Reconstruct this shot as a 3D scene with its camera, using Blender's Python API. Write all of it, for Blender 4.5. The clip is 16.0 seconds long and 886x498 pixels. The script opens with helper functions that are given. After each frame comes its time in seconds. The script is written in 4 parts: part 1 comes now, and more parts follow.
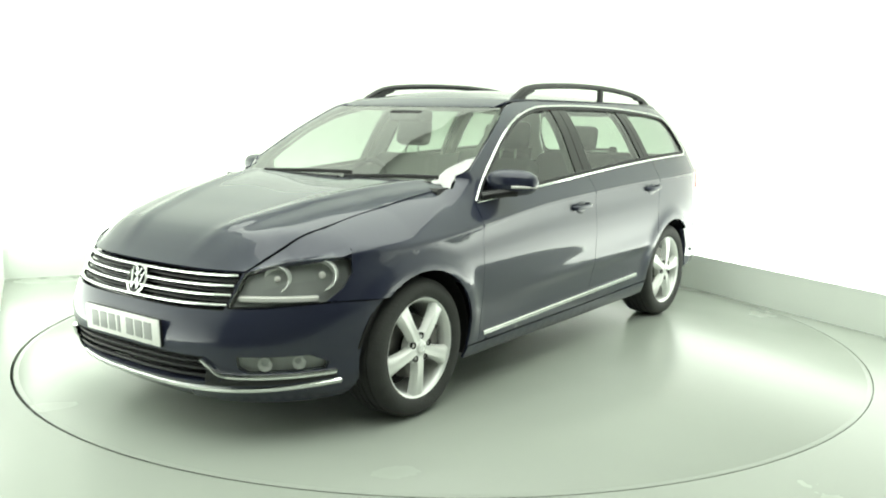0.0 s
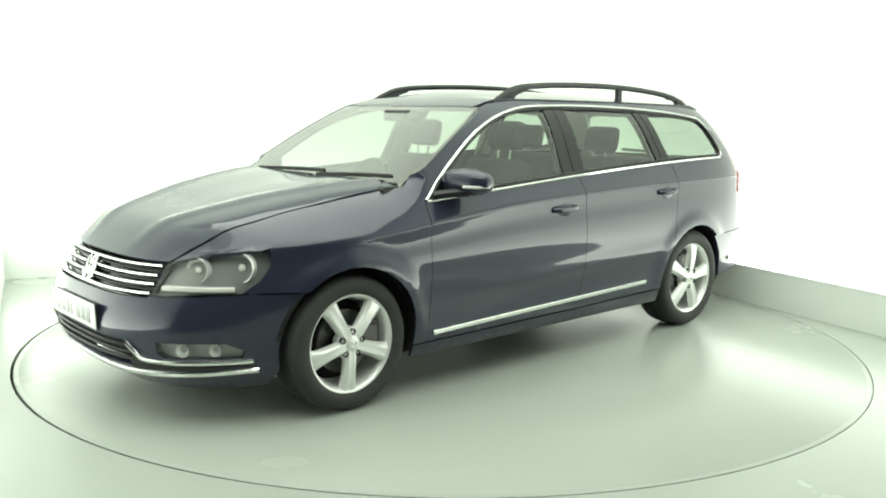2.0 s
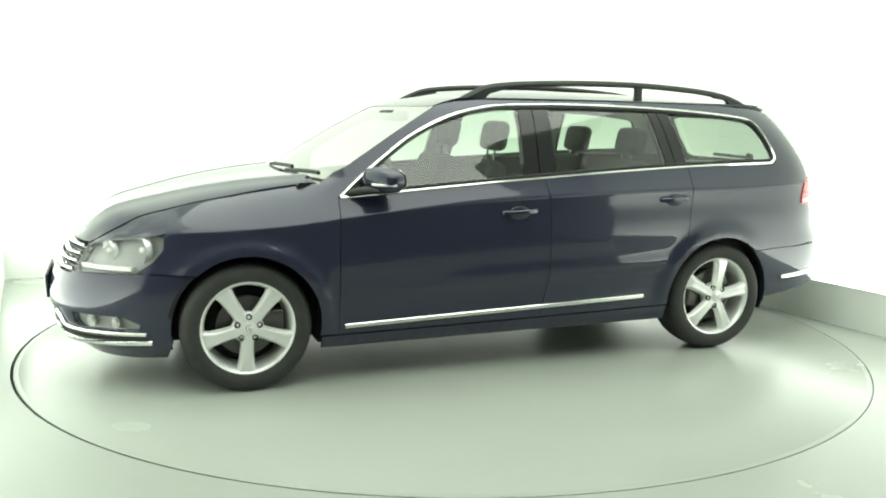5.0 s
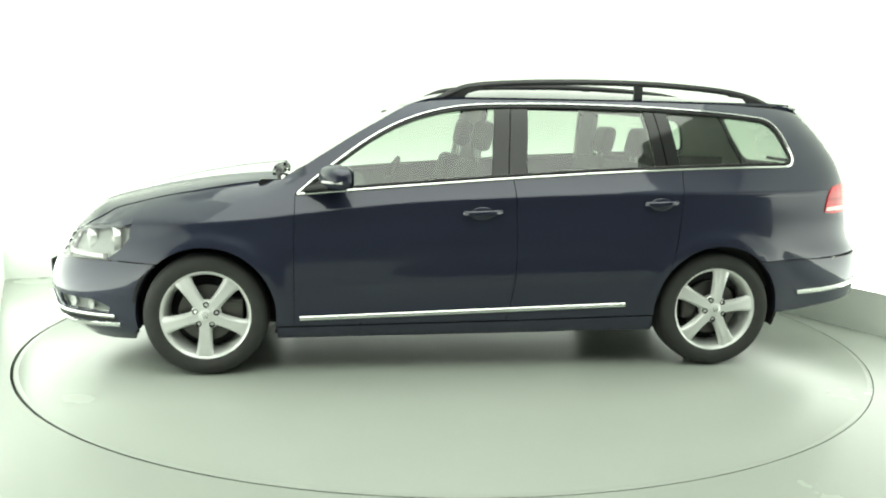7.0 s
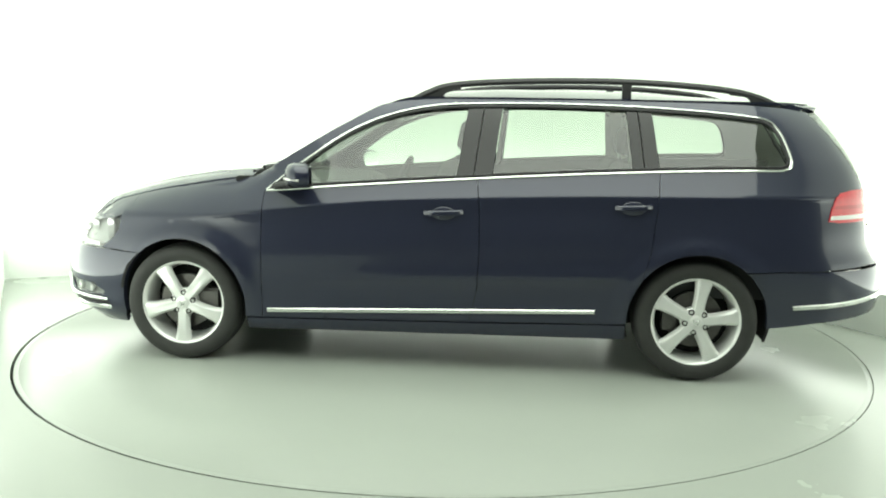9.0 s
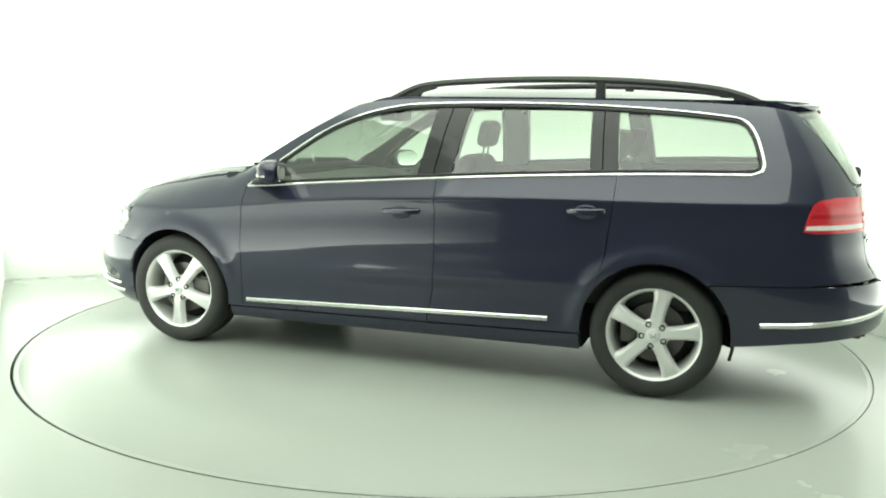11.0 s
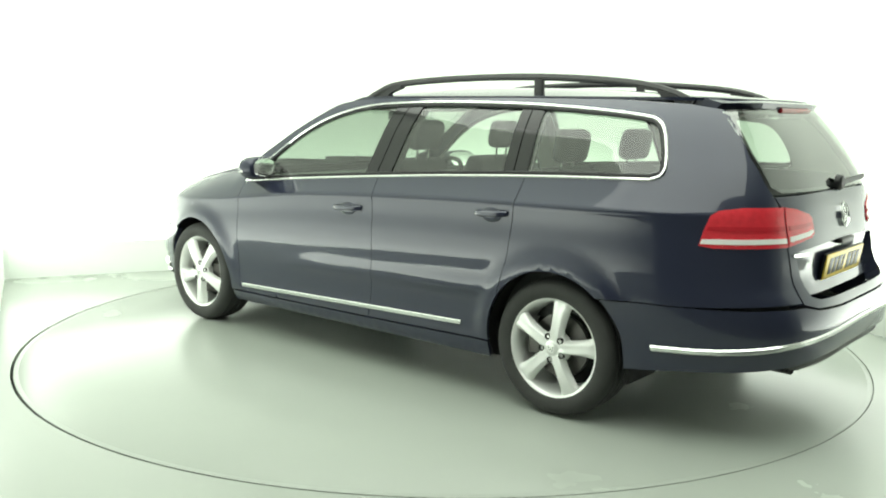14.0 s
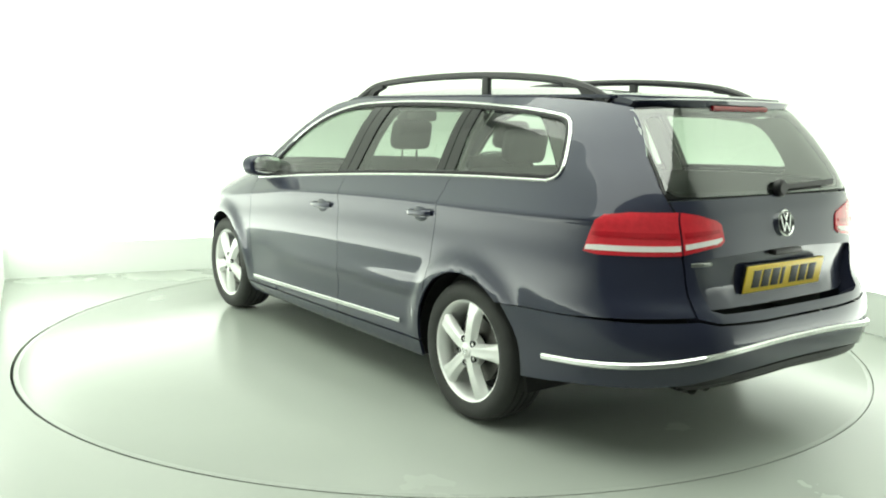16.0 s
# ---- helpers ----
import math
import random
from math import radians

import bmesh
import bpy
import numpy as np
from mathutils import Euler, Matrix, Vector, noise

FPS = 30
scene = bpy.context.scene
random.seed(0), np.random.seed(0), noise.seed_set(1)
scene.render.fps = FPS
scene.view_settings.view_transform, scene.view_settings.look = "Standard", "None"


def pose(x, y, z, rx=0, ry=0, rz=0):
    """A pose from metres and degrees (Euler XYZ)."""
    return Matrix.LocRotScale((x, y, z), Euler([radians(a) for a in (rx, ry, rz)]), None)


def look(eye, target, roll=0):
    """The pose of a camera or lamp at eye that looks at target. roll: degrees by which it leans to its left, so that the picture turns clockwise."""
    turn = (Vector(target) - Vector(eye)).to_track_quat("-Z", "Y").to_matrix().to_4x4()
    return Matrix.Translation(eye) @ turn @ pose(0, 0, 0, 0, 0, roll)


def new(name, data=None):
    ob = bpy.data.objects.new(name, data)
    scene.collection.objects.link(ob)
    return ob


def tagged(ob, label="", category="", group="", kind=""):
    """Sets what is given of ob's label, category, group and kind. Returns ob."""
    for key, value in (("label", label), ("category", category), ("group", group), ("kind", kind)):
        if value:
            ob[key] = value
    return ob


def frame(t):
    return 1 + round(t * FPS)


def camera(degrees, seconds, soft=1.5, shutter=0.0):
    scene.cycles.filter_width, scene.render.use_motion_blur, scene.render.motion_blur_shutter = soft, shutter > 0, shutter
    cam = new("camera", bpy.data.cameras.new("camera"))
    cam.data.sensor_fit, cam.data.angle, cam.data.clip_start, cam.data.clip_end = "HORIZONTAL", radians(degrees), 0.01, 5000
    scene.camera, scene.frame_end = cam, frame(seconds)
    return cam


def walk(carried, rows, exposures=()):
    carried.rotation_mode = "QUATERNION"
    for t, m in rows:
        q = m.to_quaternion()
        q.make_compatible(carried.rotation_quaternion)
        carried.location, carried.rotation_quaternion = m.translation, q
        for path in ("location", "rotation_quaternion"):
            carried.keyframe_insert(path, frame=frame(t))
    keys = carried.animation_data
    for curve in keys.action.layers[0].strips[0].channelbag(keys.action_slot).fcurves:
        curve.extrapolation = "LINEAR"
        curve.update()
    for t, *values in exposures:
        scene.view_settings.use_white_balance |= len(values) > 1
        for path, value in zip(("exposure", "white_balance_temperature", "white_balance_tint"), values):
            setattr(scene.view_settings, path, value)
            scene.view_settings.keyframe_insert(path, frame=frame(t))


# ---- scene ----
import itertools

# ---------------------------------------------------------------- camera
YAW, PITCH = radians(0.12), radians(-8.694)
EYE = Vector((0, -5.38, 1.342))
AIM = EYE + Vector((-math.sin(YAW) * math.cos(PITCH), math.cos(YAW) * math.cos(PITCH), math.sin(PITCH)))
cam = camera(53.56, 16.0, soft=2.0)
walk(cam, [(0.0, look(EYE, AIM, 0.986)), (16.0, look(EYE, AIM, 0.986))], exposures=[(0.0, 0.0), (16.0, 0.0)])

# ---------------------------------------------------------------- light
world = bpy.data.worlds.new("hall_air")
scene.world = world
world.use_nodes = True
world.node_tree.nodes["Background"].inputs[0].default_value = (0.85, 1.0, 0.86, 1)
world.node_tree.nodes["Background"].inputs[1].default_value = 0.05


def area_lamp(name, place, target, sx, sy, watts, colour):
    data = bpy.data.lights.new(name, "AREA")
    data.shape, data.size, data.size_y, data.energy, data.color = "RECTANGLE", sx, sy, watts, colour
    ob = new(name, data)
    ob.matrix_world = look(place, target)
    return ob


# unseen area lamp added above the turntable to light floor, kick board and car
area_lamp("overhead_fill", (0.0, -2.0, 4.3), (0.0, -1.99, 0.0), 5.4, 6.4, 315, (0.94, 1.0, 0.90))


# ---------------------------------------------------------------- materials
def material(name, colour, rough=0.5, metal=0.0, coat=0.0, bump=0.0, scale=40.0, vary=0.0, vary_scale=3.0, emit=0.0,
             transmission=0.0, ior=1.45, spec=0.5, rough_vary=0.0, alpha=1.0):
    m = bpy.data.materials.new(name)
    m.use_nodes = True
    t = m.node_tree
    b = t.nodes["Principled BSDF"]
    b.inputs["Base Color"].default_value = (*colour, 1)
    b.inputs["Roughness"].default_value = rough
    b.inputs["Metallic"].default_value = metal
    b.inputs["Coat Weight"].default_value = coat
    b.inputs["Coat Roughness"].default_value = 0.045
    b.inputs["Transmission Weight"].default_value = transmission
    b.inputs["IOR"].default_value = ior
    b.inputs["Specular IOR Level"].default_value = spec
    b.inputs["Alpha"].default_value = alpha
    if emit:
        b.inputs["Emission Color"].default_value = (*colour, 1)
        b.inputs["Emission Strength"].default_value = emit
    co = t.nodes.new("ShaderNodeTexCoord")
    if vary or rough_vary:
        n = t.nodes.new("ShaderNodeTexNoise")
        n.inputs["Scale"].default_value, n.inputs["Detail"].default_value = vary_scale, 6
        t.links.new(co.outputs["Object"], n.inputs["Vector"])
        if vary:
            mix = t.nodes.new("ShaderNodeMix")
            mix.data_type = "RGBA"
            mix.inputs[6].default_value = (*[c * (1 - vary) for c in colour], 1)
            mix.inputs[7].default_value = (*[min(1, c * (1 + vary)) for c in colour], 1)
            t.links.new(n.outputs["Fac"], mix.inputs[0])
            t.links.new(mix.outputs[2], b.inputs["Base Color"])
        if rough_vary:
            r = t.nodes.new("ShaderNodeMapRange")
            r.inputs[3].default_value, r.inputs[4].default_value = max(0, rough - rough_vary), rough + rough_vary
            t.links.new(n.outputs["Fac"], r.inputs[0])
            t.links.new(r.outputs[0], b.inputs["Roughness"])
    if bump:
        n2 = t.nodes.new("ShaderNodeTexNoise")
        n2.inputs["Scale"].default_value, n2.inputs["Detail"].default_value = scale, 4
        t.links.new(co.outputs["Object"], n2.inputs["Vector"])
        bp = t.nodes.new("ShaderNodeBump")
        bp.inputs["Strength"].default_value, bp.inputs["Distance"].default_value = bump, 0.01
        t.links.new(n2.outputs["Fac"], bp.inputs["Height"])
        t.links.new(bp.outputs[0], b.inputs["Normal"])
    return m


PAINT = material("navy_paint", (0.0205, 0.0240, 0.047), spec=0.25, rough=0.40, metal=0.2, coat=1.0, bump=0.0, vary=0.06, vary_scale=400)
PAINT.node_tree.nodes["Principled BSDF"].inputs["Coat IOR"].default_value = 1.5


def pane_material(name, tint, f0):
    """A thin pane: tinted see-through with a glossy skin."""
    m = bpy.data.materials.new(name)
    m.use_nodes = True
    t = m.node_tree
    t.nodes.remove(t.nodes["Principled BSDF"])
    out = t.nodes["Material Output"]
    clear, gloss, mix, fres = (t.nodes.new("ShaderNode" + k) for k in ("BsdfTransparent", "BsdfGlossy", "MixShader", "LayerWeight"))
    power, scale = (t.nodes.new("ShaderNodeMath") for _ in range(2))
    power.operation, scale.operation = "POWER", "MULTIPLY_ADD"
    power.inputs[1].default_value = 4.5
    scale.inputs[1].default_value, scale.inputs[2].default_value = 0.9, f0
    clear.inputs[0].default_value = (*tint, 1)
    gloss.inputs["Roughness"].default_value = 0.015
    gloss.inputs["Color"].default_value = (1, 1, 1, 1)
    fres.inputs["Blend"].default_value = 0.5
    t.links.new(fres.outputs["Facing"], power.inputs[0])
    t.links.new(power.outputs[0], scale.inputs[0])
    t.links.new(scale.outputs[0], mix.inputs[0])
    t.links.new(clear.outputs[0], mix.inputs[1])
    t.links.new(gloss.outputs[0], mix.inputs[2])
    t.links.new(mix.outputs[0], out.inputs[0])
    return m


GLASS = pane_material("tinted_glass", (0.61, 0.69, 0.615), 0.085)
REAR_GLASS = pane_material("rear_glass", (0.62, 0.70, 0.625), 0.16)
SCREEN_GLASS = pane_material("screen_glass", (0.62, 0.70, 0.625), 0.25)
LENS = pane_material("clear_lens", (0.95, 0.96, 0.95), 0.05)
CHROME = material("chrome", (0.86, 0.87, 0.86), rough=0.09, metal=1.0, rough_vary=0.04, vary_scale=8)
ALLOY = material("silver_alloy", (0.82, 0.83, 0.81), rough=0.34, metal=0.40, vary=0.05, vary_scale=12, bump=0.03, scale=300)
RUBBER = material("tyre_rubber", (0.036, 0.037, 0.035), rough=0.72, bump=0.25, scale=90, vary=0.25, vary_scale=14)
BLACK = material("black_plastic", (0.012, 0.012, 0.013), rough=0.42, bump=0.08, scale=300, vary=0.15, vary_scale=30)
GLOSS_BLACK = material("gloss_black", (0.010, 0.010, 0.011), rough=0.09, vary=0.1, vary_scale=20)
RAIL = material("rail_coating", (0.035, 0.035, 0.036), rough=0.42, vary=0.12, vary_scale=20, bump=0.05, scale=400)
LINER = material("arch_felt", (0.012, 0.012, 0.012), rough=0.95, bump=0.4, scale=120, vary=0.3, vary_scale=20)
IRON = material("brake_iron", (0.13, 0.125, 0.12), rough=0.38, metal=0.9, vary=0.2, vary_scale=40, bump=0.1, scale=200)
REFLECTOR = material("lamp_reflector", (0.92, 0.93, 0.92), rough=0.20, metal=0.5)
HOUSING = material("lamp_housing", (0.30, 0.31, 0.305), rough=0.30, metal=0.25, vary=0.1, vary_scale=25)
RED_LENS = material("red_lens", (0.66, 0.035, 0.050), rough=0.07, coat=0.8, vary=0.16, vary_scale=60, bump=0.12, scale=70)
WHITE_LENS = material("white_lens", (0.82, 0.80, 0.78), rough=0.12, coat=0.5, vary=0.06, vary_scale=60)
FABRIC = material("grey_fabric", (0.060, 0.063, 0.062), rough=0.95, bump=0.06, scale=60, vary=0.08, vary_scale=18)
TRIM_GREY = material("cabin_plastic", (0.06, 0.063, 0.062), rough=0.6, bump=0.06, scale=60, vary=0.12, vary_scale=12)
LINING = material("pale_lining", (0.74, 0.75, 0.70), rough=0.95, bump=0.05, scale=60, vary=0.06, vary_scale=10)
PLATE_W = material("white_plate", (0.80, 0.81, 0.78), rough=0.3, vary=0.03, vary_scale=30)
PLATE_Y = material("yellow_plate", (0.80, 0.57, 0.05), rough=0.3, vary=0.03, vary_scale=30)
INK = material("plate_ink", (0.015, 0.015, 0.015), rough=0.4)
INK_PALE = material("pale_grey_ink", (0.30, 0.31, 0.30), rough=0.4)
DISC_PAINT = material("turntable_paint", (0.335, 0.363, 0.327), spec=0.22, rough=0.25, rough_vary=0.07, vary=0.05, vary_scale=1.2, bump=0.02, scale=6)
FLOOR_PAINT = material("floor_paint", (0.335, 0.363, 0.327), spec=0.22, rough=0.26, rough_vary=0.07, vary=0.05, vary_scale=1.0, bump=0.02, scale=6)
JOINT = material("joint_shadow_gap", (0.03, 0.035, 0.03), rough=0.9)
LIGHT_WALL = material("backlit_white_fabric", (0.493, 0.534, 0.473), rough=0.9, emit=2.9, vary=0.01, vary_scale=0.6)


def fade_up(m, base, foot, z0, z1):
    """The wall's lamps stand at its foot: its glow falls off with height. An added ramp dims the emission towards the
    open front, for softer reflections.
    """
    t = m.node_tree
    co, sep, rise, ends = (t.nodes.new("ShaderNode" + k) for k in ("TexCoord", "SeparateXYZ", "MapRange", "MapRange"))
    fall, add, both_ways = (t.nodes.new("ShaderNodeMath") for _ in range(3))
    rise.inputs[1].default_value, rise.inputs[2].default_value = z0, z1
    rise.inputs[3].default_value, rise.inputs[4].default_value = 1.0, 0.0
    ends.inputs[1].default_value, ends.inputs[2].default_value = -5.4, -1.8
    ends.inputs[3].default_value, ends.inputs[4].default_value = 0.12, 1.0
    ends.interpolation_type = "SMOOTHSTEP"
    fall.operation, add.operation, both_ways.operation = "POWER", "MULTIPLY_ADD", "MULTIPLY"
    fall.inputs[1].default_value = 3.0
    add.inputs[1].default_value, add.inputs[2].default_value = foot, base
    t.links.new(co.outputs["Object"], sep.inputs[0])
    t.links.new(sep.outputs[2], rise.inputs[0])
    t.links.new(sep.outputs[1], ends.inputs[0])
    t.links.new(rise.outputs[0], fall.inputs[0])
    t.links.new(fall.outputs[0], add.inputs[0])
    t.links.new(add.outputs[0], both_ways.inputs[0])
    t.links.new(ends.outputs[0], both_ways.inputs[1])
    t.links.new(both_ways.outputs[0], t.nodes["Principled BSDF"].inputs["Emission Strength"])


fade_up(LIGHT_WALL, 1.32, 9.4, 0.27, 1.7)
BASE_PAINT = material("kick_board_paint", (0.80, 0.84, 0.79), rough=0.5, vary=0.05, vary_scale=1.5, bump=0.03, scale=30)
DARK_FLOOR = material("dark_unseen_floor", (0.10, 0.105, 0.10), rough=0.35, rough_vary=0.1, vary=0.15, vary_scale=1.0, bump=0.03, scale=8)
WHITE_PAINT = material("white_wall_paint", (0.62, 0.65, 0.61), rough=0.7, vary=0.04, vary_scale=0.9)
LAMP_RED = material("deep_red_lens", (0.50, 0.018, 0.030), rough=0.08, coat=0.8, vary=0.1, vary_scale=40)
# brake light's red, darkened for the shade under the spoiler lip
RED_SHADED = material("red_lens_shaded", (0.30, 0.006, 0.012), rough=0.10, coat=0.8, vary=0.1, vary_scale=40)
HALL_DIM = material("dim_hall_tone", (0.16, 0.17, 0.17), rough=0.8, vary=0.15, vary_scale=0.7)
CEIL_PAINT = material("ceiling_paint", (0.80, 0.83, 0.78), rough=0.9, vary=0.03, vary_scale=0.8)


# ---------------------------------------------------------------- mesh helpers
def link(name, mesh, mat, parent=None, label=""):
    ob = new(name, mesh)
    if mat:
        mesh.materials.append(mat)
    if parent:
        ob.parent = parent
    if label:
        tagged(ob, label=label)
    return ob


def part(name, bm, mat, parent=None, label="", smooth=True, angle=35):
    """One bmesh as one object under its thing."""
    me = bpy.data.meshes.new(name)
    bmesh.ops.recalc_face_normals(bm, faces=bm.faces)
    if smooth:
        for f in bm.faces:
            f.smooth = True
        for e in bm.edges:
            if len(e.link_faces) == 2 and e.calc_face_angle(0) > radians(angle):
                e.smooth = False
    bm.to_mesh(me)
    bm.free()
    return link(name, me, mat, parent, label)


def box(bm, x0, x1, y0, y1, z0, z1, bevel=0.0, turn=None):
    ret = bmesh.ops.create_cube(bm, size=1)
    vs = ret["verts"]
    for v in vs:
        v.co = Vector(((x0 + x1) / 2 + v.co.x * (x1 - x0), (y0 + y1) / 2 + v.co.y * (y1 - y0), (z0 + z1) / 2 + v.co.z * (z1 - z0)))
    if bevel:
        es = list({e for v in vs for e in v.link_edges})
        out = bmesh.ops.bevel(bm, geom=es, offset=bevel, segments=3, affect="EDGES", profile=0.5)
        vs = list({v for f in out["faces"] for v in f.verts} | {v for v in vs if v.is_valid})
    if turn is not None:
        bmesh.ops.transform(bm, matrix=turn, verts=vs)
    return vs


def lathe(bm, profile, segs=64, axis="y", closed=False):
    """Turns (radius, offset) pairs about the y axis."""
    rings = []
    for r, o in profile:
        rings.append([bm.verts.new((r * math.cos(2 * math.pi * i / segs), o, r * math.sin(2 * math.pi * i / segs))) for i in range(segs)])
    for a, b in zip(rings, rings[1:] + ([rings[0]] if closed else [])):
        for i in range(segs):
            j = (i + 1) % segs
            bm.faces.new((a[i], a[j], b[j], b[i]))
    return rings


def sweep(bm, pts, section, ups=None, caps=True):
    """A bar along pts; section: (side, up) pairs; the up axis is given or world z."""
    rings = []
    n = len(pts)
    for i, p in enumerate(pts):
        d = (pts[min(i + 1, n - 1)] - pts[max(i - 1, 0)]).normalized()
        up = ups[i] if ups else Vector((0, 0, 1))
        s = d.cross(up).normalized()
        u = s.cross(d).normalized()
        rings.append([bm.verts.new(p + s * a + u * b) for a, b in section])
    m = len(section)
    for a, b in zip(rings, rings[1:]):
        for i in range(m):
            j = (i + 1) % m
            bm.faces.new((a[i], a[j], b[j], b[i]))
    if caps:
        bm.faces.new(rings[0])
        bm.faces.new(list(reversed(rings[-1])))
    return rings


def oval(a, b, n=10):
    return [(a * math.cos(2 * math.pi * i / n), b * math.sin(2 * math.pi * i / n)) for i in range(n)]


def slab(a, b, r=0.3):
    """A rounded rectangle section, half sizes a and b."""
    k = min(a, b) * r
    return [(a - k, -b), (a, -b + k), (a, b - k), (a - k, b), (-a + k, b), (-a, b - k), (-a, -b + k), (-a + k, -b)]


def smooth_line(keys, n):
    """A Catmull-Rom line through keys (tuples of any length)."""
    k = [Vector(p) for p in keys]
    k = [2 * k[0] - k[1], *k, 2 * k[-1] - k[-2]]
    out = []
    for i in range(1, len(k) - 2):
        for j in range(n):
            t = j / n
            a, b, c, d = k[i - 1], k[i], k[i + 1], k[i + 2]
            out.append(0.5 * (2 * b + (c - a) * t + (2 * a - 5 * b + 4 * c - d) * t * t + (3 * b - a - 3 * c + d) * t ** 3))
    out.append(k[-2].copy())
    return out


def inside(p, poly):
    x, y, c = p[0], p[1], False
    j = len(poly) - 1
    for i in range(len(poly)):
        (xi, yi), (xj, yj) = poly[i], poly[j]
        if (yi > y) != (yj > y) and x < (xj - xi) * (y - yi) / (yj - yi) + xi:
            c = not c
        j = i
    return c


def shrink(poly, d):
    """The polygon drawn in by d all round."""
    n = len(poly)
    area = sum(poly[i][0] * poly[(i + 1) % n][1] - poly[(i + 1) % n][0] * poly[i][1] for i in range(n))
    s = 1 if area > 0 else -1
    out = []
    for i in range(n):
        p, q, r = Vector(poly[i - 1]), Vector(poly[i]), Vector(poly[(i + 1) % n])
        a, b = (q - p).normalized(), (r - q).normalized()
        na, nb = Vector((-a.y, a.x)) * s, Vector((-b.y, b.x)) * s
        m = na + nb
        m = m.normalized() if m.length > 1e-6 else na
        out.append(tuple(q + m * d / max(0.5, m.dot(na))))
    return out


def dense(poly, step):
    out = []
    for i in range(len(poly)):
        a, b = Vector(poly[i]), Vector(poly[(i + 1) % len(poly)])
        n = max(1, int((b - a).length / step))
        out += [tuple(a.lerp(b, j / n)) for j in range(n)]
    return out


def skin(name, poly, fn, mat, parent, label="", step=0.03, holes=(), rows=None, flange=0.014, lift=0.0, mirror=False, gap=0.0017):
    """A sheet of polygon poly (with holes) laid on the surface fn(u, v), its edges turned inwards; fn returns a place; exact normals."""
    from mathutils.geometry import delaunay_2d_cdt as cdt
    loops = [dense(shrink(poly, gap), step)] + [dense(h, step) for h in holes]
    pts, edges = [], []
    for lp in loops:
        k = len(pts)
        pts += [Vector(p) for p in lp]
        edges += [(k + i, k + (i + 1) % len(lp)) for i in range(len(lp))]
    border = np.array([tuple(p) for p in pts])
    us, vs = border[:, 0], border[:, 1]
    for iu, u in enumerate(np.arange(us.min(), us.max(), step)):
        for v in np.arange(vs.min() + (iu % 2) * step / 2, vs.max(), step):
            if inside((u, v), loops[0]) and not any(inside((u, v), h) for h in loops[1:]):
                if ((border - (u, v)) ** 2).sum(1).min() > (0.55 * step) ** 2:
                    pts.append(Vector((u, v)))
    if rows:
        pts = pts[:len(border)] + [p for p in pts[len(border):] if all(abs(p.y - f(p.x)) > 0.028 for f in rows)]
        for f, u, d in itertools.product(rows, np.arange(us.min(), us.max(), 0.022), (-0.022, -0.016, -0.011, -0.0055, 0.0, 0.0055, 0.011, 0.016, 0.022)):
                v = f(u) + d
                if inside((u, v), loops[0]) and ((border - (u, v)) ** 2).sum(1).min() > 0.006 ** 2:
                    pts.append(Vector((u, v)))
    vv, _, ff, *_ = cdt(pts, edges, [], 0, 1e-6)
    place, normal = [], []
    side = -1 if mirror else 1
    for p in vv:
        e = 1e-3
        q = fn(p.x, p.y)
        nrm = (fn(p.x + e, p.y) - fn(p.x - e, p.y)).cross(fn(p.x, p.y + e) - fn(p.x, p.y - e))
        nrm = nrm.normalized() if nrm.length > 0 else Vector((0, 0, 1))
        if nrm.dot(q - Vector((max(-1.6, min(1.4, q.x)), 0, 0.6))) < 0:
            nrm = -nrm
        q = q + nrm * lift
        place.append(Vector((q.x, q.y * side, q.z)))
        normal.append(Vector((nrm.x, nrm.y * side, nrm.z)))
    faces = []
    for f in ff:
        c = sum((vv[i] for i in f), Vector((0, 0))) / len(f)
        if inside(c, loops[0]) and not any(inside(c, h) for h in loops[1:]):
            a, b, d = (place[i] for i in f[:3])
            faces.append(tuple(f) if (b - a).cross(d - a).dot(normal[f[0]]) > 0 else tuple(reversed(f)))
    if flange:
        seen = {}
        for f in faces:
            for i in range(len(f)):
                seen.setdefault(frozenset((f[i], f[(i + 1) % len(f)])), []).append((f[i], f[(i + 1) % len(f)]))
        for i, j in [v[0] for v in seen.values() if len(v) == 1]:
            k = len(place)
            quad = [place[j], place[i], place[i] - normal[i] * flange, place[j] - normal[j] * flange]
            nf = (quad[1] - quad[0]).cross(quad[2] - quad[1])
            nf = nf.normalized() if nf.length > 0 else normal[i]
            place += [p.copy() for p in quad]
            normal += [nf] * 4
            faces.append((k, k + 1, k + 2, k + 3))
    me = bpy.data.meshes.new(name)
    me.from_pydata([tuple(p) for p in place], [], faces)
    me.update()
    for f in me.polygons:
        f.use_smooth = len(f.vertices) == 3 or not flange
    me.normals_split_custom_set_from_vertices([tuple(n) for n in normal])
    return link(name, me, mat, parent, label)


def both(name, poly, fn, mat, parent, label="", **kw):
    return [skin(name, poly, fn, mat, parent, label, mirror=m, **kw) for m in (False, True)]


# ---------------------------------------------------------------- body surface (x forward, y to its left, z up, origin between the axles)
def tab(x, keys):
    xs, ys = zip(*sorted(keys))
    return float(np.interp(x, xs, ys))


def ease(a, b, x):
    t = min(1, max(0, (x - a) / (b - a)))
    return t * t * (3 - 2 * t)


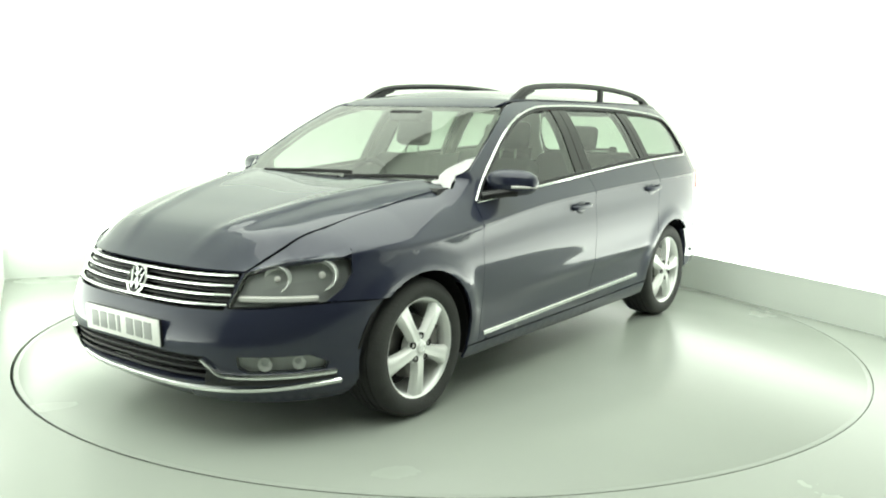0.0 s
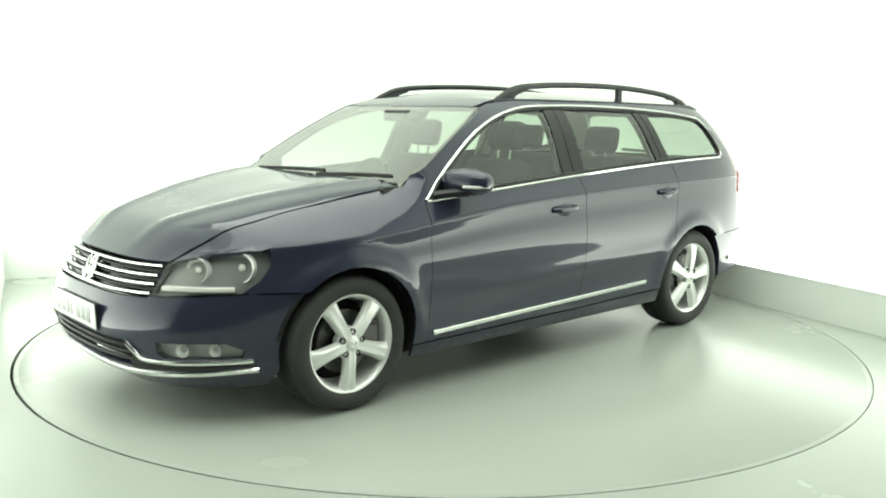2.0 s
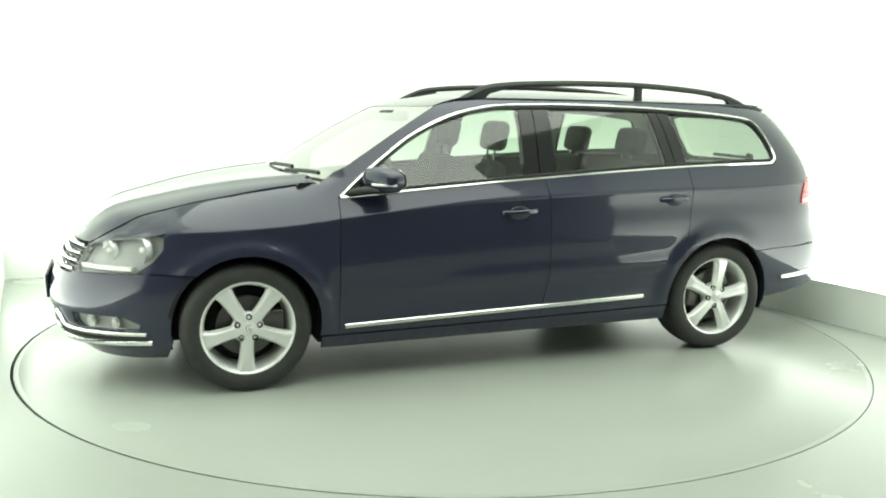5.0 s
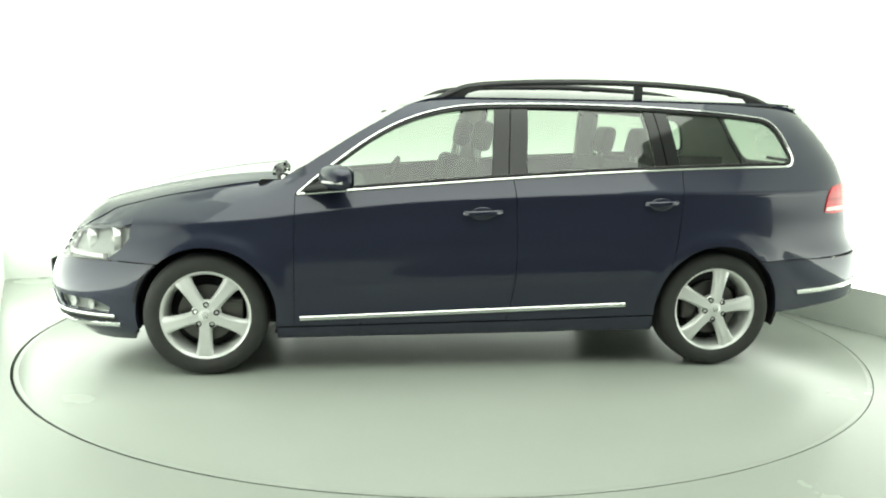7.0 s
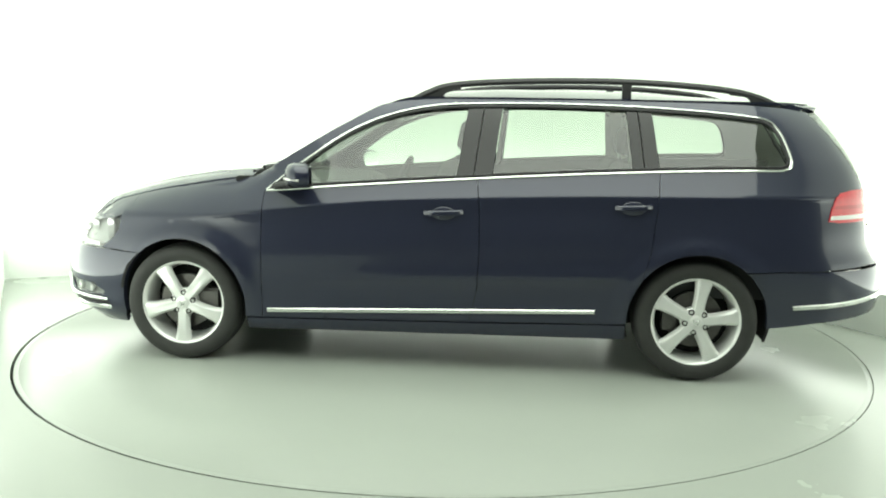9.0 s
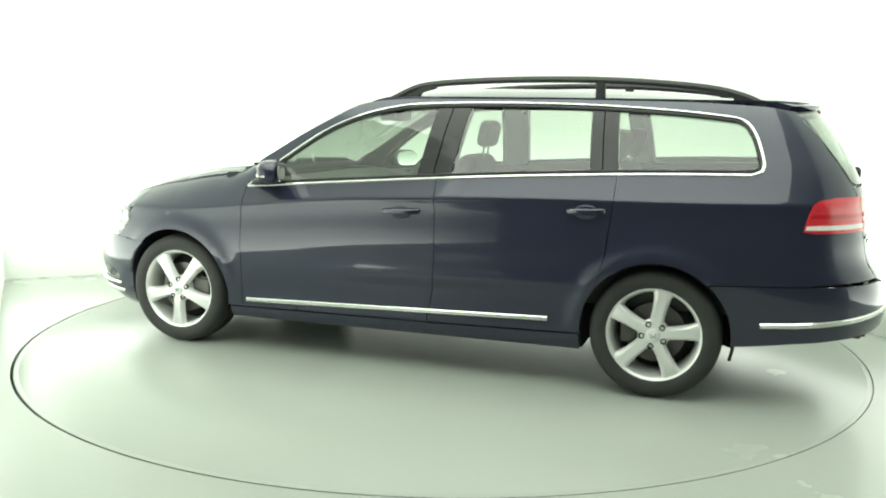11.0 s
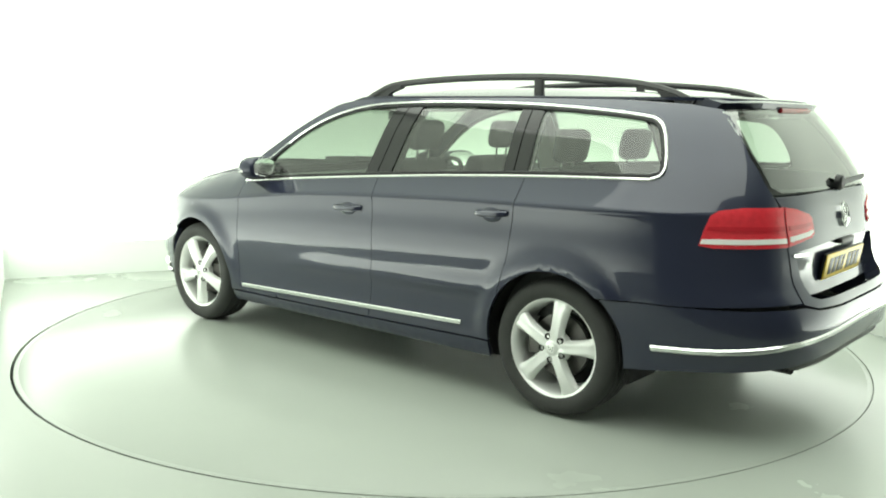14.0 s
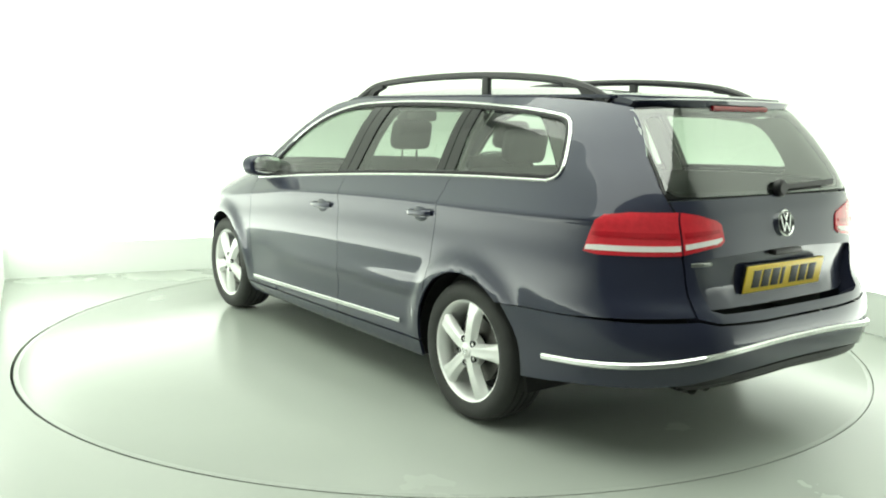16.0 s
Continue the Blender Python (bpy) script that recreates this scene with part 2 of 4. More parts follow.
def curve_table(keys, lo, hi):
    """A smooth function through keys, sampled finely once."""
    keys = sorted(keys)
    xs = np.array([k[0] for k in keys])
    ys = np.array([k[1] for k in keys])
    m = np.gradient(ys, xs)
    g = np.linspace(lo, hi, 400)
    i = np.clip(np.searchsorted(xs, g) - 1, 0, len(xs) - 2)
    h = xs[i + 1] - xs[i]
    t = np.clip((g - xs[i]) / h, 0, 1)
    v = (ys[i] * (2 * t**3 - 3 * t**2 + 1) + m[i] * h * (t**3 - 2 * t**2 + t) + ys[i + 1] * (3 * t**2 - 2 * t**3) + m[i + 1] * h * (t**3 - t**2))
    return lambda x: float(np.interp(x, g, v))


HALF = 0.910
N_F = 3.0


def n_rear(z):
    return 4.2 + 0.6 * ease(0.92, 1.15, z)


crease = curve_table([(2.3, 0.780), (1.67, 0.786), (1.23, 0.798), (0.89, 0.829), (0.38, 0.883), (-0.2, 0.917), (-0.8, 0.940), (-1.4, 0.950), (-1.89, 0.958), (-2.5, 0.96)], -2.5, 2.3)
front_x = curve_table([(0.15, 2.10), (0.20, 2.16), (0.26, 2.235), (0.34, 2.255), (0.42, 2.27), (0.50, 2.252), (0.555, 2.226), (0.61, 2.192), (0.68, 2.155), (0.75, 2.105), (0.82, 2.03), (1.0, 1.9), (1.45, 1.6)], 0.15, 1.45)
rear_x = curve_table([(0.15, -2.25), (0.22, -2.33), (0.32, -2.38), (0.44, -2.415), (0.54, -2.41), (0.62, -2.38), (0.68, -2.34), (0.80, -2.312), (0.93, -2.288), (1.02, -2.27), (1.10, -2.235), (1.25, -2.145), (1.40, -2.03), (1.46, -1.98)], 0.15, 1.46)
lower = curve_table([(0.0, 0.905), (0.06, 0.95), (0.14, 0.970), (0.3, 0.979), (0.45, 0.990), (0.60, 0.9985), (0.68, 1.0), (0.78, 0.997), (0.89, 0.989), (1.0, 0.990)], 0, 1)
upper = curve_table([(0.0, 0.905), (0.10, 0.872), (0.22, 0.836), (0.45, 0.774), (0.70, 0.704), (0.88, 0.635), (1.0, 0.572)], 0, 1)
hood_mid = curve_table([(2.35, 0.66), (2.20, 0.708), (2.12, 0.762), (2.0, 0.831), (1.68, 0.929), (1.35, 0.992), (1.1, 1.020), (0.9, 1.034)], 0.9, 2.35)
roof_mid = curve_table([(0.40, 1.352), (0.325, 1.395), (0.26, 1.420), (0.1, 1.464), (-0.2, 1.492), (-0.6, 1.496), (-1.1, 1.486), (-1.6, 1.455), (-2.0, 1.432), (-2.2, 1.42)], -2.2, 0.4)
ROOF_Z = 1.432


def sharp_width(x, z):
    zs = crease(x)
    if z <= zs:
        return HALF * lower((z - 0.16) / (zs - 0.16))
    return upper(min(1, (z - zs) / (ROOF_Z - zs)))



def half_width(x, z):
    """The section with its shoulder crease rounded."""
    if abs(z - crease(x)) > 0.03:
        return sharp_width(x, z)
    return sum(sharp_width(x, z + 0.002 * k) * (10 - abs(k)) for k in range(-9, 10)) / 100


def plan(x, z):
    if x > 1.0:
        t = (x - 1.0) / (front_x(z) - 1.0)
        return max(0, 1 - min(t, 1) ** N_F) ** (1 / N_F)
    if x < -0.9:
        t = (x + 0.9) / (rear_x(z) + 0.9)
        return max(0, 1 - min(t, 1) ** n_rear(z)) ** (1 / n_rear(z))
    return 1.0


def hood_power(x):
    return tab(x, [(2.2, 3.2), (1.8, 4.2), (1.4, 6.0), (1.0, 10.0)])


def hood_gap(x):
    return tab(x, [(0.95, 0.745), (1.3, 0.715), (1.7, 0.655), (2.0, 0.56), (2.1, 0.50)])


def crease_y(x):
    return half_width(x, crease(x)) * plan(x, crease(x))


def nose_width(x):
    return crease_y(min(x, 1.9))


def edge_z(y):
    """Height of the bonnet's front edge, then of the headlamp's top."""
    return tab(abs(y), [(0.48, 0.704), (0.54, 0.706), (0.58, 0.722), (0.655, 0.746), (0.77, 0.763), (0.82, 0.750)])


def hood_edge(y):
    z = edge_z(y)
    return 1.0 + (front_x(z) - 1.0) * max(0, 1 - (min(abs(y), 0.86) / half_width(2.0, z)) ** N_F) ** (1 / N_F)


def hood_z(x, y):
    """The bonnet, turned down to its front edge."""
    e = hood_edge(y)
    z = hood_raw(x, y)
    return z - (hood_raw(e, y) - edge_z(y)) * (1 - ease(-0.02, max(0.04, min(0.21, e - 1.69)), e - x)) ** 1.3


def hood_raw(x, y):
    zc, zs = hood_mid(x), min(crease(x), hood_mid(x) - 0.01)
    z = zc - (zc - zs) * min(1, abs(y) / nose_width(x)) ** hood_power(x)
    # the two ridges that run from the badge to the screen pillars
    r = 0.20 + 0.40 * (2.2 - x) / 1.2
    return z + 0.010 * math.exp(-((abs(y) - r) / 0.05) ** 2) * ease(2.2, 1.9, x) - 0.006 * math.exp(-(y / 0.3) ** 2) * ease(2.1, 1.7, x)


def side_y(x, z):
    """Half width of the body side; the shoulder crease is sharp on the doors and softens towards the lamps."""
    k = 0.0011 + 0.0022 * ease(1.05, 1.5, x)
    if abs(z - crease(x)) > 9 * k + 0.002 or x < 1.0:
        return side_raw(x, z)
    return sum(side_raw(x, z + k * i) * (9 - abs(i)) for i in range(-8, 9, 2)) / 41.0


def swage(x):
    """Height of the crease low on the doors; it climbs towards the rear arch."""
    return 0.500 - 0.033 * x


def door_swell(x, z):
    """The doors swell out above the low crease and fall away below it."""
    size = 0.0085 * ease(0.78, 0.10, x) + 0.0035 * ease(-0.3, -0.95, x)
    d = z - swage(x)
    return size * math.exp(-(d / (0.058 if d > 0 else 0.034)) ** 2)


def side_raw(x, z):
    y = half_width(x, z) * plan(x, z)
    zs = crease(x)
    if z > zs and x > 0.75:
        zc = hood_mid(x)
        g = hood_gap(x)
        z += (hood_raw(x, g) - hood_z(x, g)) * min(1, (z - zs) / max(0.02, hood_z(x, g) - zs))
        h = crease_y(x) * max(0.0, min(1, (zc - z) / max(0.02, zc - zs))) ** (1 / hood_power(x))
        k = ease(0.86, 1.10, x)
        y = y * (1 - k) + h * k
    if z > zs:
        y *= 1 - 0.025 * ease(0.2, 1.1, x) * min(1, (z - zs) / 0.2)
    # the wheel arches flare a little
    r = math.hypot(abs(x) - 1.3555, z - 0.316)
    if -1.4 < x < 0.8 and z < 0.80:
        y += door_swell(x, z) * ease(0.352, 0.50, r)
    if r < 0.65 and z < zs + 0.02:
        y += 0.021 * math.exp(-(max(0, r - 0.374) / 0.052) ** 2) * ease(0.22, 0.45, z) * ease(zs + 0.02, zs - 0.06, z)
    return y


def side(x, z):
    return Vector((x, side_y(x, z), z))


def nose(a, z):
    """Front surface; a: the angle from the middle line."""
    b = half_width(2.0, z)
    s, c = math.sin(abs(a)), math.cos(a)
    return Vector((1.0 + (front_x(z) - 1.0) * c ** (2 / N_F), math.copysign(b * s ** (2 / N_F), a), z))


def nose_a(y, z):
    return math.copysign(math.asin(min(1, abs(y) / half_width(2.0, z)) ** (N_F / 2)), y)


def nose_ax(x, z):
    return math.acos(min(1, max(0, (x - 1.0) / (front_x(z) - 1.0))) ** (N_F / 2))


def tail(a, z):
    b = half_width(-2.0, z)
    s, c = math.sin(abs(a)), math.cos(a)
    return Vector((-0.9 + (rear_x(z) + 0.9) * c ** (2 / n_rear(z)), math.copysign(b * s ** (2 / n_rear(z)), a), z))


def tail_a(y, z):
    return math.copysign(math.asin(min(1, abs(y) / half_width(-2.0, z)) ** (n_rear(z) / 2)), y)


def tail_ax(x, z):
    return math.acos(min(1, max(0, (x + 0.9) / (rear_x(z) + 0.9))) ** (n_rear(z) / 2))


def hood(x, y):
    return Vector((x, y, hood_z(x, y)))


def roof(x, y):
    k = abs(y) / 0.60
    return Vector((x, y, roof_mid(x) - max(0.01, roof_mid(x) - ROOF_Z) * k ** 2.2))


screen_x = curve_table([(0.96, 1.083), (1.02, 0.985), (1.15, 0.775), (1.30, 0.52), (1.42, 0.275), (1.46, 0.15)], 0.96, 1.46)


def screen(y, z):
    return Vector((screen_x(z) - 0.065 * y * y, y, z))


def screen_edge(z):
    y = 0.7
    for _ in range(40):
        y = 0.5 * y + 0.5 * side_y(screen(y, z).x, z)
    return y


# ---------------------------------------------------------------- the bay
R_DISC = 2.440
CORNER = Vector((1.02, 3.42, 0))
A_DIR = Vector((-0.914, -0.406, 0)).normalized()      # along the back wall, away from the corner
B_DIR = Vector((0.464, -0.886, 0)).normalized()       # along the side wall, towards the open front
BASE_H, WALL_H = 0.275, 4.6


def wall_line():
    """Plan of the wall's face: end of the short wing, back wall, rounded corner, side wall."""
    r = 0.5
    p, q = CORNER + A_DIR * r, CORNER + B_DIR * r
    left = CORNER + A_DIR * 4.93
    # both ends are run on out of view so their glow lights the car
    pts = [Vector((-3.05, -5.6, 0)), Vector((-2.45, -3.8, 0)), Vector((-2.05, -1.65, 0)), left + Vector((0.02, -0.04, 0)), left + Vector((0.05, 0.01, 0))]
    pts += [left.lerp(p, (i + 1) / 12) for i in range(9)]
    for i in range(1, 12):
        t = i / 12
        pts.append(p * (1 - t) ** 2 + CORNER * 2 * t * (1 - t) + q * t * t)
    pts += [q + B_DIR * (0.6 * i) for i in range(13)]
    return pts


def wall_strip(name, z0, z1, thick, mat, label, proud=0.0):
    line = wall_line()
    bm = bmesh.new()
    inn, out = [], []
    for i, p in enumerate(line):
        d = (line[min(i + 1, len(line) - 1)] - line[max(i - 1, 0)]).normalized()
        n = Vector((d.y, -d.x, 0))
        inn.append(p + n * proud)
        out.append(p - n * thick)
    for a, b, c, d in zip(inn, inn[1:], out, out[1:]):
        q = [[bm.verts.new((v.x, v.y, z)) for v in (a, b, d, c)] for z in (z0, z1)]
        for k in range(4):
            bm.faces.new((q[0][k], q[0][(k + 1) % 4], q[1][(k + 1) % 4], q[1][k]))
        bm.faces.new(q[0])
        bm.faces.new(q[1])
    bmesh.ops.remove_doubles(bm, verts=bm.verts, dist=1e-4)
    ob = part(name, bm, mat, smooth=False)
    return tagged(ob, label, "wall", kind="structure")


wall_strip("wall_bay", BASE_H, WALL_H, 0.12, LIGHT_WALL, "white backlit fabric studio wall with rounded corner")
tagged(wall_strip("baseboard", 0.0, BASE_H - 0.003, 0.12, BASE_PAINT, "pale grey painted kick board under the white wall", proud=0.012), category="baseboard")


def wing(name, pts):
    """A plain white wall added out of view from the bay's end into the hall, to soften the car's reflections."""
    bm = bmesh.new()
    for a, b in zip(pts, pts[1:]):
        d = Vector((b[0] - a[0], b[1] - a[1], 0)).normalized()
        n = Vector((d.y, -d.x, 0)) * 0.1
        q = [[bm.verts.new((x, y, z)) for x, y in ((a[0], a[1]), (b[0], b[1]), (b[0] + n.x, b[1] + n.y), (a[0] + n.x, a[1] + n.y))] for z in (0, WALL_H)]
        for k in range(4):
            bm.faces.new((q[0][k], q[0][(k + 1) % 4], q[1][(k + 1) % 4], q[1][k]))
        bm.faces.new(q[0])
        bm.faces.new(q[1])
    tagged(part(name, bm, WHITE_PAINT, smooth=False), "plain white wall added out of view to soften the car's reflections", "wall", kind="structure")


wing("wing_reflect_a", [(-3.08, -5.63), (-3.7, -6.6), (-5.0, -7.4)])
END = CORNER + B_DIR * 7.72
wing("wing_reflect_b", [(END.x + 2.6, END.y - 3.2), (END.x + 1.2, END.y - 1.6), (END.x + 0.02, END.y - 0.02)])


def floor_plate(name, r, reach, z, mat):
    """A square floor with a round hole."""
    bm = bmesh.new()
    n = 144
    rings = []
    for k, rad in enumerate((r, r + 0.02, 3.2, 4.5)):
        rings.append([bm.verts.new((rad * math.cos(2 * math.pi * i / n) - 0.005, rad * math.sin(2 * math.pi * i / n), z)) for i in range(n)])
    edge = []
    for i in range(n):
        c, s = math.cos(2 * math.pi * i / n), math.sin(2 * math.pi * i / n)
        m = max(abs(c), abs(s))
        edge.append(bm.verts.new((reach * c / m, reach * s / m, z)))
    rings.append(edge)
    low = [bm.verts.new((v.co.x, v.co.y, z - 0.06)) for v in rings[0]]
    rings.insert(0, low)
    for a, b in zip(rings, rings[1:]):
        for i in range(n):
            j = (i + 1) % n
            bm.faces.new((a[i], a[j], b[j], b[i]))
    return part(name, bm, mat)


tagged(floor_plate("floor", R_DISC + 0.0045, 9.0, 0.0, FLOOR_PAINT), "glossy pale grey-green painted studio floor", "floor", kind="structure")
bm = bmesh.new()
bmesh.ops.create_circle(bm, cap_ends=True, segments=96, radius=R_DISC + 0.3, matrix=pose(0, 0, -0.058))
tagged(part("pit_floor", bm, JOINT), "dark pit floor below the turntable joint", "floor", kind="structure")

# the turntable: a round plate that carries the car
turntable = tagged(new("turntable"), "round pale grey-green turntable plate flush with the floor", "turntable")
bm = bmesh.new()
lathe(bm, [(0.001, 0.0), (1.2, 0.0), (R_DISC - 0.008, 0.0), (R_DISC - 0.005, -0.002), (R_DISC - 0.005, -0.05), (0.001, -0.05)], 144)
bmesh.ops.transform(bm, matrix=pose(0, 0, 0, 90), verts=bm.verts)
part("plate", bm, DISC_PAINT, turntable)
bm = bmesh.new()
lathe(bm, [(R_DISC - 0.030, 0.0005), (R_DISC - 0.009, 0.0010), (R_DISC - 0.005, -0.001), (R_DISC - 0.005, -0.045), (R_DISC - 0.030, -0.045)], 144, closed=True)
bmesh.ops.transform(bm, matrix=pose(0, 0, 0, 90), verts=bm.verts)
part("edge_ring", bm, DISC_PAINT, turntable, "painted steel edge of the plate")


def hall():
    """Plain walls and a ceiling added out of view to close the hall round the bay; the walls' dark colour stands for a
    dim hall, the pale ceiling bounces light.
    """
    for name, x0, x1, y0, y1 in (("wall_hall_a", -9, 9, -9.2, -9.0), ("wall_hall_b", -9, 9, 9.0, 9.2), ("wall_hall_c", -9.2, -9, -9, 9), ("wall_hall_d", 9, 9.2, -9, 9)):
        bm = bmesh.new()
        box(bm, x0, x1, y0, y1, 0, 4.8)
        tagged(part(name, bm, HALL_DIM, smooth=False), "unseen hall wall, its dimness put into the colour", "wall", kind="structure")
    bm = bmesh.new()
    box(bm, -9, 9, -9, 9, 4.8, 4.9)
    tagged(part("ceiling", bm, CEIL_PAINT, smooth=False), "unseen pale ceiling, added to bounce light", "ceiling", kind="structure")

    # unseen floor strip added; its dark colour keeps the car's lower reflections dark
    bm = bmesh.new()
    box(bm, -9, 9, -9, -3.5, 0.0, 0.004)
    tagged(part("floor_unseen_dark", bm, DARK_FLOOR, smooth=False), "unseen floor before the bay, dark for the car's reflections", "floor", kind="structure")


hall()

# ---------------------------------------------------------------- the car
car = tagged(new("estate_car"), "dark navy blue estate car with chrome trim on a turntable", "car")
AX = 1.3555
WHEEL_Z, ARCH = 0.316, 0.352


def arch_points(cx, a0, a1, n=18):
    return [(cx + ARCH * math.cos(radians(a0 + (a1 - a0) * i / n)), WHEEL_Z + ARCH * math.sin(radians(a0 + (a1 - a0) * i / n))) for i in range(n + 1)]


window_low = curve_table([(0.90, 0.930), (0.377, 0.974), (-0.212, 1.018), (-0.82, 1.056), (-1.457, 1.084), (-1.80, 1.092)], -1.8, 0.9)
TOP_KEYS = [(0.894, 0.934), (0.781, 1.030), (0.666, 1.117), (0.519, 1.219), (0.370, 1.297), (0.218, 1.350), (0.064, 1.382), (-0.092, 1.397), (-0.403, 1.405),
            (-0.719, 1.404), (-1.038, 1.396), (-1.36, 1.378), (-1.60, 1.356), (-1.70, 1.335), (-1.752, 1.28), (-1.785, 1.20), (-1.800, 1.14), (-1.790, 1.108), (-1.755, 1.093)]
WINDOW_TOP = [tuple(p) for p in smooth_line(TOP_KEYS, 4)]
LOW_LINE = [(x, window_low(x)) for x in np.linspace(0.894, -1.755, 40)]


def tail_gap(z):
    return tab(z, [(0.55, 0.56), (0.84, 0.57), (1.0, 0.585), (1.08, 0.61), (1.2, 0.595), (1.42, 0.50)])


# door shut lines
LINE_A = [(0.913, 0.255), (0.911, 0.717), (0.905, 0.928)]
LINE_B = [(-0.193, 0.272), (-0.232, 0.45), (-0.241, 0.631), (-0.236, 0.85), (-0.222, window_low(-0.222))]
LINE_C = [(-1.070, 0.525), (-1.11, 0.68), (-1.132, 0.872), (-1.144, window_low(-1.144))]
# outline of a headlamp, half width and height
LAMP = [(0.515, 0.574), (0.62, 0.579), (0.72, 0.585), (0.785, 0.592), (0.808, 0.64), (0.814, 0.70), (0.806, 0.742), (0.765, 0.757), (0.655, 0.741), (0.575, 0.716), (0.535, 0.698)]
LAMP_EDGE = [(nose(nose_a(y, z), z).x, z) for y, z in LAMP[9:2:-1]]

fender = LINE_A[:1] + LINE_A[1:] + [(0.90, 0.945)]
fender += [(x, min(hood_z(x, hood_gap(x)), hood_mid(x) - 0.004)) for x in np.linspace(0.96, 1.70, 12)]
fender += [(1.715, 0.790)] + LAMP_EDGE[3:] + [(1.72, 0.585)] + arch_points(AX, 49, 190)
both("fender", fender, side, PAINT, car, rows=(crease, swage), step=0.028)
front_door = LINE_A + [p for p in LOW_LINE if p[0] > -0.215] + LINE_B[::-1]
both("front_door", front_door, side, PAINT, car, rows=(crease, swage), step=0.021)
rear_door = LINE_B + [p for p in LOW_LINE if -1.14 < p[0] < -0.23] + LINE_C[::-1] + arch_points(-AX, 36, -4, 8)
both("rear_door", rear_door, side, PAINT, car, rows=(crease, swage), step=0.021)
sill = [(1.0, 0.185), (1.0, 0.25), (0.913, 0.25), (-0.193, 0.267), (-1.0, 0.286), (-1.0, 0.205)]
both("sill", sill, side, PAINT, car, step=0.04)

zs_edge = np.linspace(0.965, 1.392, 16)
edge_pts = [(screen(screen_edge(z), z).x, float(z)) for z in zs_edge]
roof_rim = [(float(x), tab(x, [(0.33, 1.394), (0.22, 1.414), (0.05, 1.428), (-0.9, 1.432), (-1.5, 1.425), (-1.90, 1.40)])) for x in np.linspace(0.27, -1.80, 26)]
rear_rim = [(tail(tail_a(tail_gap(z), z), z).x, float(z)) for z in np.linspace(1.385, 0.62, 22)]
body_side = edge_pts + roof_rim + rear_rim + [(-1.95, 0.592), (-1.75, 0.588), (-1.60, 0.583)] + arch_points(-AX, 131, 38, 14)
body_side += LINE_C + [p for p in LOW_LINE if p[0] < -1.15] + WINDOW_TOP[::-1]
both("body_side", body_side, side, PAINT, car, rows=(crease, swage), step=0.032)

wing_tip = [(float(x), hood_gap(x) + 0.003) for x in np.linspace(1.672, 2.03, 9)]
wing_tip += [(hood_edge(y) - 0.004, float(y)) for y in np.linspace(0.545, 0.785, 11)] + [(1.672, crease_y(1.672) - 0.004)]
both("wing_tip", wing_tip, hood, PAINT, car, step=0.025, gap=0.0, lift=-0.0015)
bonnet = [(1.036 - 0.066 * y * y, float(y)) for y in np.linspace(-0.74, 0.74, 17)]
bonnet += [(float(x), hood_gap(x) - 0.004) for x in np.linspace(1.0, 2.02, 12)]
bonnet += [(hood_edge(y) - 0.004, float(y)) for y in np.linspace(0.53, -0.53, 19)]
bonnet += [(float(x), -hood_gap(x) + 0.004) for x in np.linspace(2.02, 1.0, 12)]
skin("bonnet", bonnet, hood, PAINT, car, step=0.035)
roof_poly = [(screen(y, 1.396).x + 0.006, float(y)) for y in np.linspace(-0.55, 0.55, 15)]
roof_poly += [(float(x), 0.566 * plan(x, 1.41)) for x in np.linspace(0.24, -1.80, 17)]
roof_poly += [(tail(tail_a(y, 1.42), 1.42).x + 0.01, float(y)) for y in np.linspace(0.44, -0.44, 15)]
roof_poly += [(float(x), -0.566 * plan(x, 1.41)) for x in np.linspace(-1.80, 0.24, 17)]
skin("roof", roof_poly, roof, PAINT, car, step=0.045)


def mirrored(half):
    """A polygon in (angle, height) from its half with angle >= 0, listed from the middle line round."""
    return half + [(-a, z) for a, z in reversed(half) if a > 1e-6]


def na(y, z):
    return (nose_a(y, z), z)


def ta(y, z):
    return (tail_a(y, z), z)


# front bumper
half = [(0.0, 0.150), na(0.45, 0.152), na(0.68, 0.158), (nose_ax(1.72, 0.17), 0.17)]
half += [(nose_ax(x, z), z) for x, z in arch_points(AX, -12, 48, 8)]
half += [(nose_ax(1.72, 0.582), 0.582), (nose_ax(1.80, 0.587), 0.587), na(0.72, 0.580), na(0.53, 0.566), na(0.3, 0.562), (0.0, 0.562)]
grille_low = mirrored([(0.0, 0.262), na(0.44, 0.272), na(0.50, 0.30), na(0.455, 0.380), (0.0, 0.388)])
FOG = [(0.57, 0.335), (0.60, 0.315), (0.785, 0.315), (0.79, 0.345), (0.76, 0.382), (0.575, 0.386)]
fog_l = [na(y, z) for y, z in FOG]
fog_r = [(-a, z) for a, z in reversed(fog_l)]
skin("front_bumper", mirrored(half), nose, PAINT, car, step=0.035, holes=[grille_low, fog_l, fog_r], flange=0.03)
skin("lower_grille", grille_low, nose, BLACK, car, "black lower air intake", step=0.05, lift=-0.045, flange=0.0)


def nose_bar(name, ys, zf, mat, a, b, lift, parent=car, label="", fn=nose, an=nose_a):
    bm = bmesh.new()
    pts = []
    for y in ys:
        z = zf(y)
        ang = an(y, z)
        p = fn(ang, z)
        e = 1e-3
        n = (fn(ang + e, z) - fn(ang - e, z)).cross(Vector((0, 0, 1))).normalized()
        n = n if n.dot(p - Vector((0, 0, p.z))) > 0 else -n
        pts.append(p + n * lift)
    sweep(bm, pts, slab(a, b, 0.6))
    return part(name, bm, mat, parent, label)


